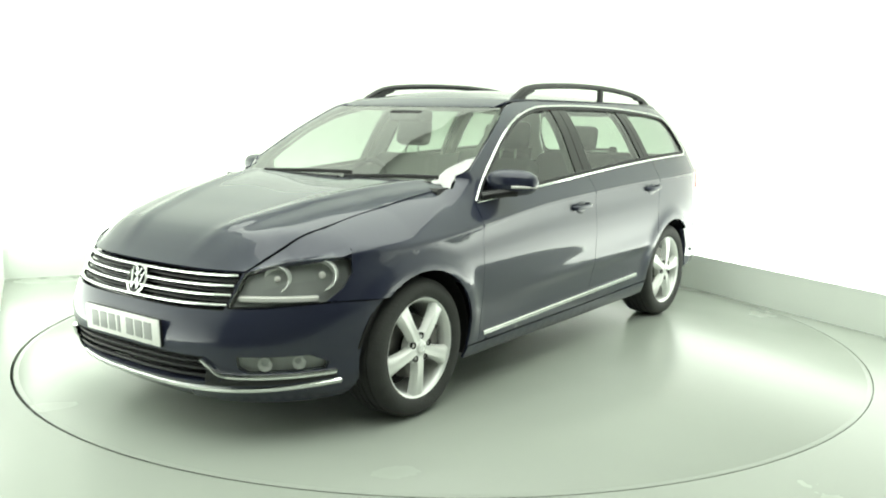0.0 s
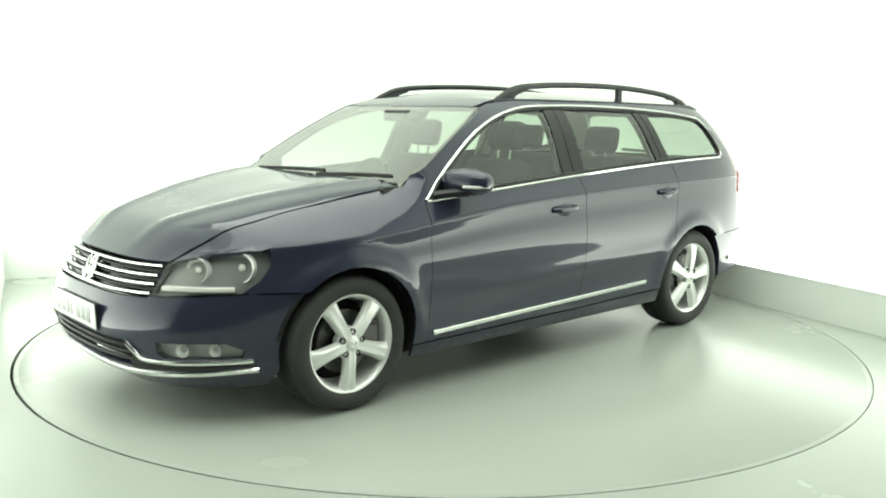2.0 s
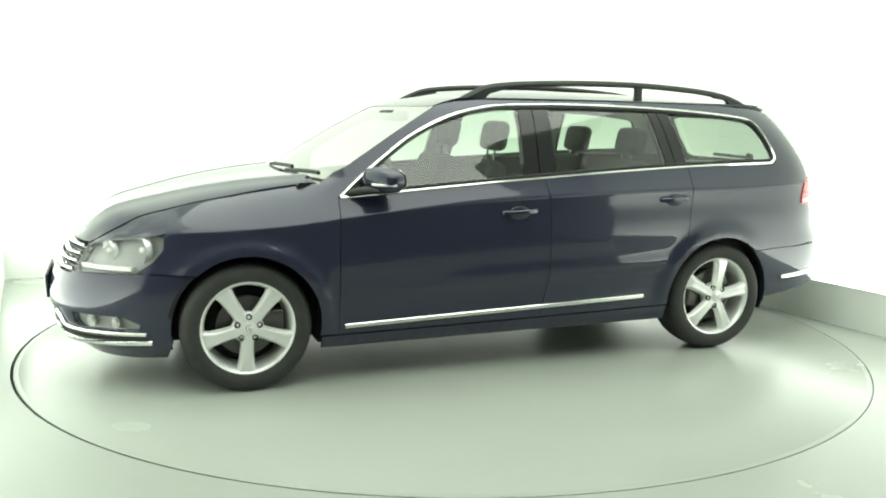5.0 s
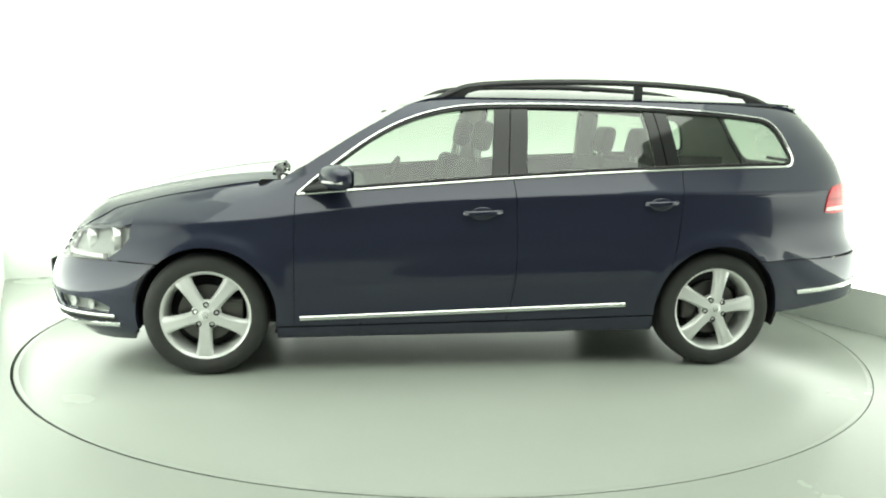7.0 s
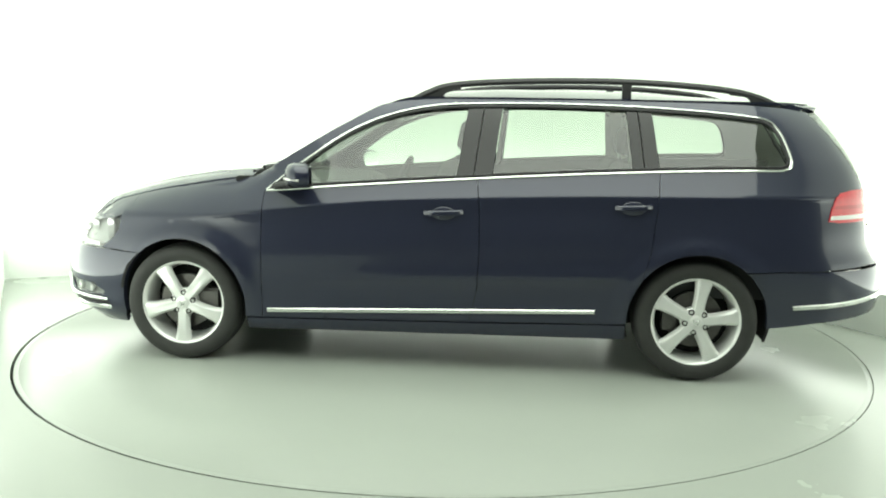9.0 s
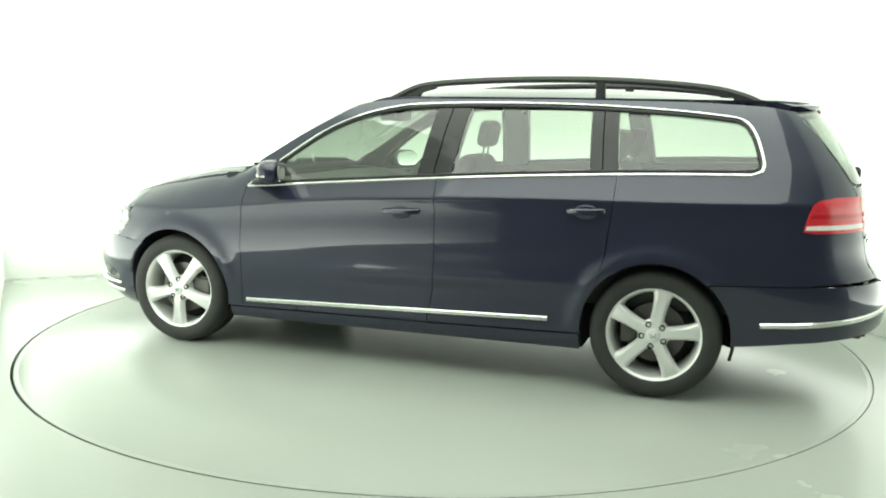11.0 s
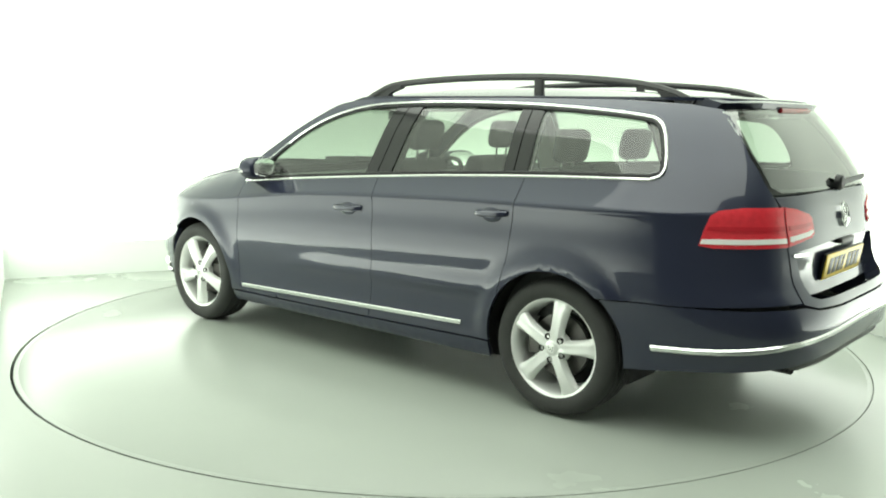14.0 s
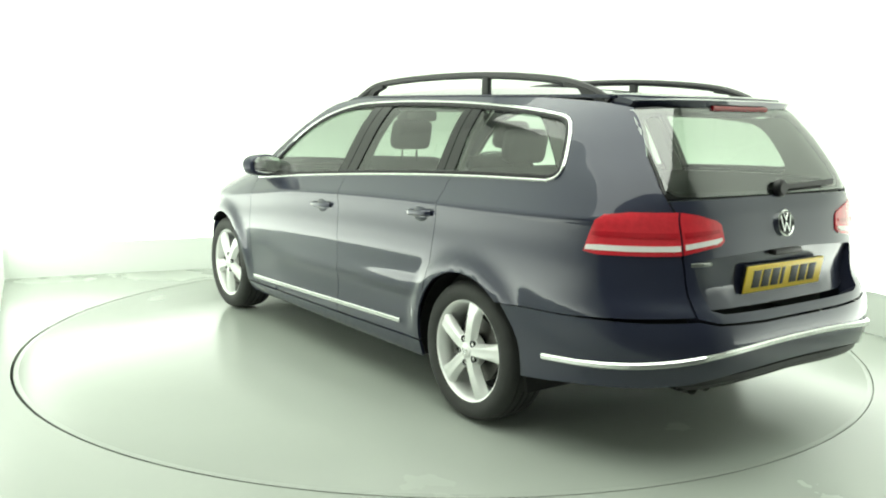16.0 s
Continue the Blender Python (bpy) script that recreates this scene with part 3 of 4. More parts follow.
for z in (0.295, 0.325, 0.355):
    nose_bar("intake_bar", np.linspace(-0.47, 0.47, 25), lambda y, z=z: z + 0.0, BLACK, 0.012, 0.006, -0.018)
nose_bar("chrome_lip", np.linspace(-0.80, 0.80, 49), lambda y: 0.222 + 0.035 * (abs(y) / 0.8) ** 2, CHROME, 0.010, 0.011, 0.003, label="chrome strip along the bumper lip")
for s in (1, -1):
    side_intake = [(0.43, 0.256), (0.60, 0.262), (0.80, 0.274), (0.80, 0.292), (0.60, 0.292), (0.515, 0.298), (0.46, 0.33)]
    skin("intake_side", [na(s * y, z) for y, z in side_intake], nose, BLACK, car, "black intake beside the lower grille", step=0.03, lift=0.002, flange=0.006)
    # chrome blade under each fog lamp
    keys = [(0.445, 0.372), (0.475, 0.338), (0.51, 0.309), (0.60, 0.301), (0.72, 0.300), (0.80, 0.300)]
    line = smooth_line(keys, 5)
    bm = bmesh.new()
    pts = [nose(nose_a(s * p.x, p.y), p.y) + Vector((0.006, s * 0.004, 0)) for p in line]
    sweep(bm, pts, slab(0.008, 0.010, 0.6), ups=[Vector((0.3, s * 0.2, 1)) for _ in pts])
    part("fog_trim", bm, CHROME, car, "chrome blade below the fog lamp")
    fog = skin("fog_lamp", [na(s * y, z) for y, z in FOG], nose, LENS, car, "clear fog lamp", step=0.03, lift=-0.006, flange=0.0)
    skin("backing", [na(s * y, z) for y, z in FOG], nose, HOUSING, fog, step=0.03, lift=-0.032, flange=0.0)
    for y, r in ((0.650, 0.029), (0.732, 0.027)):
        bm = bmesh.new()
        lathe(bm, [(0.004, 0.014), (r * 0.5, 0.010), (r * 0.85, 0.0), (r, -0.012)], 24)
        p = nose(nose_a(s * y, 0.35), 0.35)
        bmesh.ops.transform(bm, matrix=Matrix.Translation(p - Vector((0.020, s * 0.013, 0))) @ pose(0, 0, 0, 0, 0, -90 + s * 40) @ pose(0, 0, 0, 0, 0, 180), verts=bm.verts)
        part("reflector", bm, REFLECTOR, fog)

# radiator grille
grille = skin("radiator_grille", mirrored([(0.0, 0.566), na(0.50, 0.570), na(0.525, 0.64), na(0.535, 0.700), na(0.3, 0.700), (0.0, 0.700)]), nose, GLOSS_BLACK, car,
              "gloss black radiator grille with chrome slats", step=0.04, lift=-0.030, flange=0.0)
for z in (0.578, 0.615, 0.650, 0.688):
    nose_bar("chrome_slat", np.linspace(-0.515, 0.515, 33), lambda y, z=z: z + 0.006 * (abs(y) / 0.5) ** 2, CHROME, 0.012, 0.0055, -0.004, grille)
    if z < 0.68:
        nose_bar("black_slat", np.linspace(-0.51, 0.51, 25), lambda y, z=z: z + 0.017, BLACK, 0.012, 0.004, -0.022, grille)


def badge(name, m, r, parent):
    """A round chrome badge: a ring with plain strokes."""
    ring = new(name)
    ring.parent = parent
    ring.matrix_basis = m
    bm = bmesh.new()
    lathe(bm, [(r * 0.84, 0.004), (r * 0.90, 0.010), (r, 0.006), (r, -0.008), (r * 0.84, -0.008)], 40, closed=True)
    part("ring", bm, CHROME, ring)
    bm = bmesh.new()
    lathe(bm, [(0.001, 0.001), (r * 0.86, 0.001), (r * 0.86, -0.006)], 32)
    part("backing", bm, GLOSS_BLACK, ring)
    for x0, z0, x1, z1 in ((-0.62, 0.55, -0.30, -0.62), (-0.30, -0.62, 0.0, 0.10), (0.0, 0.10, 0.30, -0.62), (0.30, -0.62, 0.62, 0.55), (-0.28, 0.76, 0.0, 0.2), (0.28, 0.76, 0.0, 0.2)):
        bm = bmesh.new()
        a, b = Vector((x0 * r, 0.004, z0 * r)), Vector((x1 * r, 0.004, z1 * r))
        sweep(bm, [a, b], slab(0.0045, r * 0.075, 0.4), ups=[Vector((b - a).cross(Vector((0, 1, 0))))] * 2)
        part("stroke", bm, CHROME, ring)
    return ring


badge("front_badge", Matrix.Translation((nose(0, 0.632).x + 0.004, 0, 0.632)) @ pose(0, 0, 0, 0, -22, 0) @ pose(0, 0, 0, 0, 0, -90), 0.066, car)
badge("rear_badge", Matrix.Translation((tail(0, 0.935).x - 0.006, 0, 0.935)) @ pose(0, 0, 0, 0, 10, 0) @ pose(0, 0, 0, 0, 0, 90), 0.054, car)


def number_plate(m, plate_mat, ink, label):
    """A plate whose writing is shown as plain bars."""
    holder = new("number_plate")
    holder.parent = car
    holder.matrix_basis = m
    tagged(holder, label=label)
    bm = bmesh.new()
    box(bm, -0.26, 0.26, -0.006, 0.0, -0.056, 0.056, 0.003)
    part("sheet", bm, plate_mat, holder)
    bm = bmesh.new()
    box(bm, -0.261, 0.261, 0.0005, 0.012, -0.058, 0.058, 0.004)
    part("surround", bm, BLACK, holder)
    x = -0.215
    for w in (0.05, 0.05, 0.05, 0.022, -0.03, 0.05, 0.05, 0.05):
        if w > 0:
            bm = bmesh.new()
            box(bm, x, x + w, -0.0075, -0.0055, -0.036, 0.036, 0.0005)
            part("bar", bm, ink, holder)
            x += w + 0.012
        else:
            x -= w
    return holder


number_plate(Matrix.Translation((nose(0, 0.455).x + 0.004, 0.008, 0.455)) @ pose(0, 0, 0, 0, 0, 90) @ pose(0, 0, 0, 3), PLATE_W, INK_PALE, "white number plate with plain grey bars")

# headlamps
LENS_LINE = LAMP[:3] + [(0.795, 0.586), (0.822, 0.636), (0.829, 0.700), (0.820, 0.752), (0.768, 0.766), (0.652, 0.750), (0.572, 0.724), (0.532, 0.704)]
for s in (1, -1):
    poly = [na(s * y, z) for y, z in LENS_LINE]
    lamp = skin("headlamp", poly, nose, LENS, car, "clear headlamp with bright reflectors", step=0.03, flange=0.004, lift=-0.001, gap=0.001)
    skin("housing", poly, nose, HOUSING, lamp, step=0.04, lift=-0.040, flange=0.0, gap=0.004)
    skin("rim", poly, nose, GLOSS_BLACK, lamp, step=0.03, lift=-0.004, flange=0.012, gap=0.0, holes=[shrink(poly, 0.006)])
    skin("surround", [na(s * y, z) for y, z in shrink(LENS_LINE, -0.014)], nose, PAINT, lamp, step=0.04, lift=-0.012, flange=0.0, gap=0.0, holes=[shrink(poly, 0.004)])
    for y, z, r, deep in ((0.640, 0.680, 0.050, 0.045), (0.752, 0.690, 0.060, 0.055)):
        bm = bmesh.new()
        lathe(bm, [(0.002, -0.035), (0.008, -0.034), (0.012, -0.040), (r * 0.45, -0.042), (r * 0.8, -0.02), (r, 0.0), (r * 1.06, 0.001), (r * 1.06, -0.03)], 36)
        p = nose(nose_a(s * y, z), z)
        bmesh.ops.transform(bm, matrix=Matrix.Translation(p - Vector((deep * 0.6, s * deep * 0.35, 0))) @ pose(0, 0, 0, 0, 0, -90 + s * 22), verts=bm.verts)
        part("reflector", bm, REFLECTOR, lamp)
        bm = bmesh.new()
        bmesh.ops.create_uvsphere(bm, u_segments=16, v_segments=10, radius=r * 0.26, matrix=Matrix.Translation(p - Vector((deep * 0.75, s * deep * 0.42, 0))))
        part("bulb", bm, WHITE_LENS, lamp)
    bm = bmesh.new()
    pts = [nose(nose_a(s * y, 0.603), 0.603) - Vector((0.03, s * 0.012, 0)) for y in np.linspace(0.54, 0.76, 12)]
    sweep(bm, pts, slab(0.016, 0.011, 0.4))
    part("indicator_strip", bm, WHITE_LENS, lamp)

# rear: bumper, tailgate, lamps
zl = [(-1.72, 0.300), (-1.80, 0.318)]
half = [(0.0, 0.415), ta(0.40, 0.400), ta(0.60, 0.366), (tail_ax(-1.95, 0.32), 0.32), (tail_ax(-1.75, 0.296), 0.296)]
half += [(tail_ax(x, z), z) for x, z in arch_points(-AX, 184, 132, 8)]
half += [(tail_ax(-1.75, 0.5865), 0.5865), (tail_ax(-1.95, 0.5905), 0.5905), ta(0.56, 0.606), ta(0.48, 0.588), ta(0.25, 0.580), (0.0, 0.580)]
skin("rear_bumper", mirrored(half), tail, PAINT, car, step=0.035, flange=0.03)
nose_bar("rear_chrome_strip", np.linspace(-0.862, 0.862, 57), lambda y: 0.505 - 0.095 * (abs(y) / 0.84) ** 2.6, CHROME, 0.010, 0.0125, 0.003, label="chrome strip along the rear bumper", fn=tail, an=tail_a)
nose_bar("lower_valance", np.linspace(-0.62, 0.62, 31), lambda y: 0.385 - 0.03 * abs(y), BLACK, 0.03, 0.030, -0.05, label="black lower valance", fn=tail, an=tail_a)
gate = [(0.0, 0.586), ta(0.25, 0.586), ta(0.48, 0.594)] + [ta(tail_gap(z) - 0.002, z) for z in np.linspace(0.615, 1.04, 12)] + [ta(0.40, 1.045), ta(0.2, 1.048), (0.0, 1.048)]
recess = mirrored([(0.0, 0.622), ta(0.44, 0.625), ta(0.495, 0.640), ta(0.53, 0.80), ta(0.52, 0.818), (0.0, 0.838)])
tailgate = skin("tailgate", mirrored(gate), tail, PAINT, car, step=0.035, holes=[recess], flange=0.074)


def recess_back(a, z):
    return tail(a, z) + Vector((0.010 + 0.062 * (0.838 - z) / 0.216, 0, 0))


skin("plate_recess", recess, recess_back, PAINT, tailgate, step=0.05, flange=0.0)
number_plate(Matrix.Translation((tail(0, 0.73).x + 0.018, 0, 0.728)) @ pose(0, 0, 0, 0, 0, -90) @ pose(0, 0, 0, 9), PLATE_Y, INK, "yellow number plate with plain black bars")
bm = bmesh.new()
box(bm, -0.09, 0.09, -0.02, 0.02, -0.012, 0.012, 0.006)
bmesh.ops.transform(bm, matrix=Matrix.Translation((tail(0, 0.84).x + 0.002, 0, 0.826)) @ pose(0, 0, 0, 0, 0, 90), verts=bm.verts)
part("gate_handle", bm, BLACK, tailgate)
bm = bmesh.new()
pts = [tail(tail_a(y, 0.805), 0.805) + Vector((-0.003, 0, 0)) for y in np.linspace(0.545, 0.455, 6)]
sweep(bm, pts, slab(0.003, 0.007, 0.4))
part("model_script_bar", bm, CHROME, tailgate)

glass_half = [(0.0, 1.052), ta(0.25, 1.052), ta(0.56, 1.052), ta(0.595, 1.075), ta(0.585, 1.2), ta(0.53, 1.375), (0.0, 1.392)]
pane = mirrored(glass_half)
frame_half = [(0.0, 1.050), ta(0.45, 1.049)] + [ta(tail_gap(z) - 0.002, z) for z in np.linspace(1.045, 1.385, 12)] + [(0.0, 1.405)]
opening_half = [(0.0, 1.068), ta(0.40, 1.068), ta(0.555, 1.071), ta(0.584, 1.095), ta(0.575, 1.21), ta(0.520, 1.345), ta(0.48, 1.366), (0.0, 1.372)]
skin("gate_frame", mirrored(frame_half), tail, GLOSS_BLACK, tailgate, step=0.035, holes=[mirrored(opening_half)], lift=-0.004, flange=0.02)
skin("rear_window", pane, tail, REAR_GLASS, tailgate, "tinted rear window", step=0.05, flange=0.0, lift=0.0)
# roof spoiler with its brake light
bm = bmesh.new()
rows = []
for y in np.linspace(-0.50, 0.50, 41):
    root = roof(-1.93, y) + Vector((0, 0, 0.000))
    k = 1 - (abs(y) / 0.50) ** 4
    tip = tail(tail_a(y, 1.405), 1.405) + Vector((-0.005 - 0.02 * k, 0, 0.006 + 0.006 * k))
    root.x = tip.x + 0.22
    root.z = roof(max(-2.19, root.x), y).z + 0.004
    mid = root.lerp(tip, 0.55) + Vector((0, 0, 0.010))
    rows.append([root, mid, tip, tip + Vector((0.022, 0, -0.020 - 0.030 * k)), tip + Vector((0.075, 0, -0.046 - 0.024 * k)), root + Vector((0, 0, -0.03))])
vr = [[bm.verts.new(p) for p in r] for r in rows]
for a, b in zip(vr, vr[1:]):
    for i in range(6):
        bm.faces.new((a[i], a[(i + 1) % 6], b[(i + 1) % 6], b[i]))
bm.faces.new(vr[0])
bm.faces.new(vr[-1])
spoiler = part("spoiler", bm, PAINT, car, "roof spoiler above the rear window")
bm = bmesh.new()
pts = [Vector((tail(tail_a(y, 1.40), 1.40).x - 0.012, y, 1.386)) for y in np.linspace(-0.18, 0.18, 13)]
sweep(bm, pts, slab(0.012, 0.010, 0.5))
part("brake_light", bm, RED_SHADED, spoiler, "high brake light, red darkened for the spoiler's shade")
# rear wiper
wiper = new("rear_wiper")
wiper.parent = car
bm = bmesh.new()
lathe(bm, [(0.002, 0.03), (0.025, 0.03), (0.034, 0.02), (0.036, 0.0)], 24)
bmesh.ops.transform(bm, matrix=Matrix.Translation((tail(0, 1.075).x - 0.003, 0, 1.075)) @ pose(0, 0, 0, 0, 0, 90), verts=bm.verts)
part("pivot", bm, BLACK, wiper)
bm = bmesh.new()
pts = [tail(tail_a(y, 1.078 + 0.03 * abs(y)), 1.078 + 0.03 * abs(y)) + Vector((-0.022, 0, 0)) for y in np.linspace(0.02, -0.38, 12)]
sweep(bm, pts, slab(0.008, 0.011, 0.5))
part("arm", bm, BLACK, wiper)

def tx(x, z):
    return (tail(tail_ax(x, z), z).y, z)


TAIL_LAMP = [tx(-1.985, 0.842), tx(-2.04, 0.834), (0.572, 0.838), (0.572, 1.000), tx(-2.12, 0.998), tx(-2.045, 0.985), tx(-2.02, 0.965), tx(-1.998, 0.90)]
TAIL_IN = [(0.566, 0.840), (0.40, 0.868), (0.378, 0.885), (0.386, 0.948), (0.41, 0.966), (0.50, 0.990), (0.566, 1.000)]
for s in (1, -1):
    outer = skin("tail_lamp", [ta(s * y, z) for y, z in TAIL_LAMP], tail, RED_LENS, car, "red tail lamp with a white strip", step=0.03, lift=0.006, flange=0.03)
    strip = [tx(-1.990, 0.850), tx(-2.05, 0.850), (0.576, 0.854), (0.576, 0.878), tx(-2.05, 0.875), tx(-1.996, 0.872)]
    skin("reverse_strip", [ta(s * y, z) for y, z in strip], tail, WHITE_LENS, outer, step=0.03, lift=0.010, flange=0.005)
    band = [tx(-2.008, 0.905), tx(-2.05, 0.903), (0.580, 0.903), (0.580, 0.925), tx(-2.05, 0.925), tx(-2.014, 0.922)]
    skin("lamp_band", [ta(s * y, z) for y, z in band], tail, LAMP_RED, outer, step=0.03, lift=0.009, flange=0.004)
    inner = skin("gate_lamp", [ta(s * y, z) for y, z in TAIL_IN], tail, RED_LENS, car, "red inner tail lamp with a white strip", step=0.03, lift=0.006, flange=0.03)
    strip = [(0.560, 0.858), (0.42, 0.876), (0.392, 0.888), (0.392, 0.902), (0.46, 0.894), (0.560, 0.882)]
    skin("reverse_strip", [ta(s * y, z) for y, z in strip], tail, WHITE_LENS, inner, step=0.03, lift=0.010, flange=0.005)
    band = [(0.558, 0.903), (0.46, 0.910), (0.40, 0.916), (0.402, 0.932), (0.46, 0.930), (0.558, 0.925)]
    skin("lamp_band", [ta(s * y, z) for y, z in band], tail, LAMP_RED, inner, step=0.03, lift=0.009, flange=0.004)
for y in (0.43, 0.51):
    bm = bmesh.new()
    lathe(bm, [(0.030, 0.14), (0.034, 0.0), (0.037, -0.004), (0.037, 0.10)], 28)
    bmesh.ops.transform(bm, matrix=Matrix.Translation((-2.285, y, 0.345)) @ pose(0, 0, 0, 0, 0, -90), verts=bm.verts)
    part("exhaust_tip", bm, IRON, car, "dull steel exhaust tip")

# ---------------------------------------------------------------- windows and bright trim
CUT_B = (-0.148, -0.331)
CUT_C = (-0.990, -1.128)


def window_poly(x0, x1, lean0, lean1, inset):
    """The part of the window band between two leaning cuts."""
    band = LOW_LINE + WINDOW_TOP[::-1]
    band = shrink(band, inset)

    def cut(poly, x, lean, keep_front):
        out = []
        f = [((p[0] - (x + lean * (p[1] - 1.2))) * (1 if keep_front else -1)) for p in poly]
        for i in range(len(poly)):
            j = (i + 1) % len(poly)
            if f[i] >= 0:
                out.append(poly[i])
            if (f[i] >= 0) != (f[j] >= 0):
                t = f[i] / (f[i] - f[j])
                out.append(tuple(Vector(poly[i]).lerp(Vector(poly[j]), t)))
        return out
    if x0 is not None:
        band = cut(band, x0, lean0, False)
    if x1 is not None:
        band = cut(band, x1, lean1, True)
    return band


for m in (False, True):
    skin("front_side_window", window_poly(None, -0.128, 0, -0.12, 0.010), side, GLASS, car, "tinted side window", step=0.05, lift=-0.008, flange=0.0, mirror=m, gap=0)
    skin("rear_side_window", window_poly(-0.315, -0.995, -0.11, 0.09, 0.010), side, GLASS, car, "tinted side window", step=0.05, lift=-0.008, flange=0.0, mirror=m, gap=0)
    skin("quarter_window", window_poly(-1.132, None, 0.11, 0, 0.010), side, GLASS, car, "tinted quarter window", step=0.05, lift=-0.008, flange=0.0, mirror=m, gap=0)
    skin("b_pillar_trim", window_poly(-0.128, -0.215, -0.12, -0.11, 0.008), side, GLOSS_BLACK, car, "gloss black pillar", step=0.04, lift=-0.003, flange=0.05, mirror=m)
    skin("b_pillar_trim", window_poly(-0.218, -0.315, -0.11, -0.11, 0.008), side, GLOSS_BLACK, car, "gloss black pillar", step=0.04, lift=-0.003, flange=0.05, mirror=m)
    skin("c_pillar_trim", window_poly(-0.995, -1.055, 0.09, 0.10, 0.008), side, GLOSS_BLACK, car, "gloss black pillar", step=0.04, lift=-0.003, flange=0.05, mirror=m)
    skin("c_pillar_trim", window_poly(-1.058, -1.132, 0.10, 0.11, 0.008), side, GLOSS_BLACK, car, "gloss black pillar", step=0.04, lift=-0.003, flange=0.05, mirror=m)
    s = -1 if m else 1
    for nm, line, lab in (("window_trim_top", WINDOW_TOP, "chrome strip over the side windows"), ("window_trim_low", LOW_LINE, "chrome strip below the side windows")):
        bm = bmesh.new()
        pts, ups = [], []
        for x, z in line:
            p = side(x, z)
            n = (side(x + 1e-3, z) - side(x - 1e-3, z)).cross(side(x, z + 1e-3) - side(x, z - 1e-3)).normalized()
            n = n if n.y > 0 else -n
            p = p + n * 0.002
            pts.append(Vector((p.x, p.y * s, p.z)))
            ups.append(Vector((n.x, n.y * s, n.z)))
        sweep(bm, pts, slab(0.0070, 0.007, 0.6), ups=ups)
        part(nm, bm, CHROME, car, lab)
    # black seal inside the chrome
    bm = bmesh.new()
    pts, ups = [], []
    for x, z in shrink(LOW_LINE + WINDOW_TOP[::-1], 0.014):
        p = side(x, min(z, 1.43))
        n = Vector((0, 1, 0.35)).normalized()
        pts.append(Vector((p.x, (p.y - 0.003) * s, p.z)))
        ups.append(Vector((n.x, n.y * s, n.z)))
    sweep(bm, pts, slab(0.008, 0.008, 0.5), ups=ups)
    part("window_seal", bm, BLACK, car, "black rubber window seal")
    bm = bmesh.new()
    pts = [Vector((x, (side_y(x, z) + 0.004) * s, z)) for x, z in ((float(x), 0.297 + (0.881 - x) * 0.0315) for x in np.linspace(0.885, -0.84, 30))]
    sweep(bm, pts, slab(0.007, 0.011, 0.5))
    part("sill_trim", bm, CHROME, car, "chrome strip along the door bottoms")

edge_y = [(screen_edge(z), float(z)) for z in np.linspace(0.995, 1.390, 14)]
glass = [(y - 0.012, z) for y, z in edge_y] + [(-y + 0.012, z) for y, z in reversed(edge_y)]
skin("windscreen", glass, screen, SCREEN_GLASS, car, "tinted windscreen", step=0.06, flange=0.0, lift=-0.004)
inner_glass = [(y - 0.05, z + 0.012) for y, z in edge_y[:-1]] + [(edge_y[-1][0] - 0.055, 1.385)]
skin("windscreen_border", glass, screen, BLACK, car, step=0.05, lift=-0.010, flange=0.0, holes=[inner_glass + [(-y, z) for y, z in reversed(inner_glass)]])
bm = bmesh.new()
pts = [screen(y, 0.985) + Vector((0.030, 0, -0.010)) for y in np.linspace(-0.75, 0.75, 41)]
sweep(bm, pts, slab(0.055, 0.025, 0.5))
for k in (1, -1):
    box(bm, 0.86, 1.03, min(k * 0.58, k * 0.775), max(k * 0.58, k * 0.775), 0.88, 0.972, 0.02)
part("scuttle_panel", bm, BLACK, car, "black plastic scuttle below the windscreen")
for y0, y1, y_end in ((0.10, 0.66, 0.30), (-0.52, 0.12, -0.30)):
    wp = new("windscreen_wiper")
    wp.parent = car
    bm = bmesh.new()
    pts = [screen(y, 1.012 + 0.020 * math.sin((y - y0) / (y1 - y0) * math.pi * 0.5)) + Vector((0.024, 0, 0.010)) for y in np.linspace(y0, y1, 14)]
    sweep(bm, pts, slab(0.008, 0.010, 0.5))
    part("blade", bm, BLACK, wp)
    bm = bmesh.new()
    pts = [screen(y, 1.006) + Vector((0.038, 0, 0.012)) for y in np.linspace(y_end, y1 if y_end > 0 else y0 + 0.6, 10)]
    sweep(bm, pts, slab(0.010, 0.008, 0.5))
    part("arm", bm, BLACK, wp)

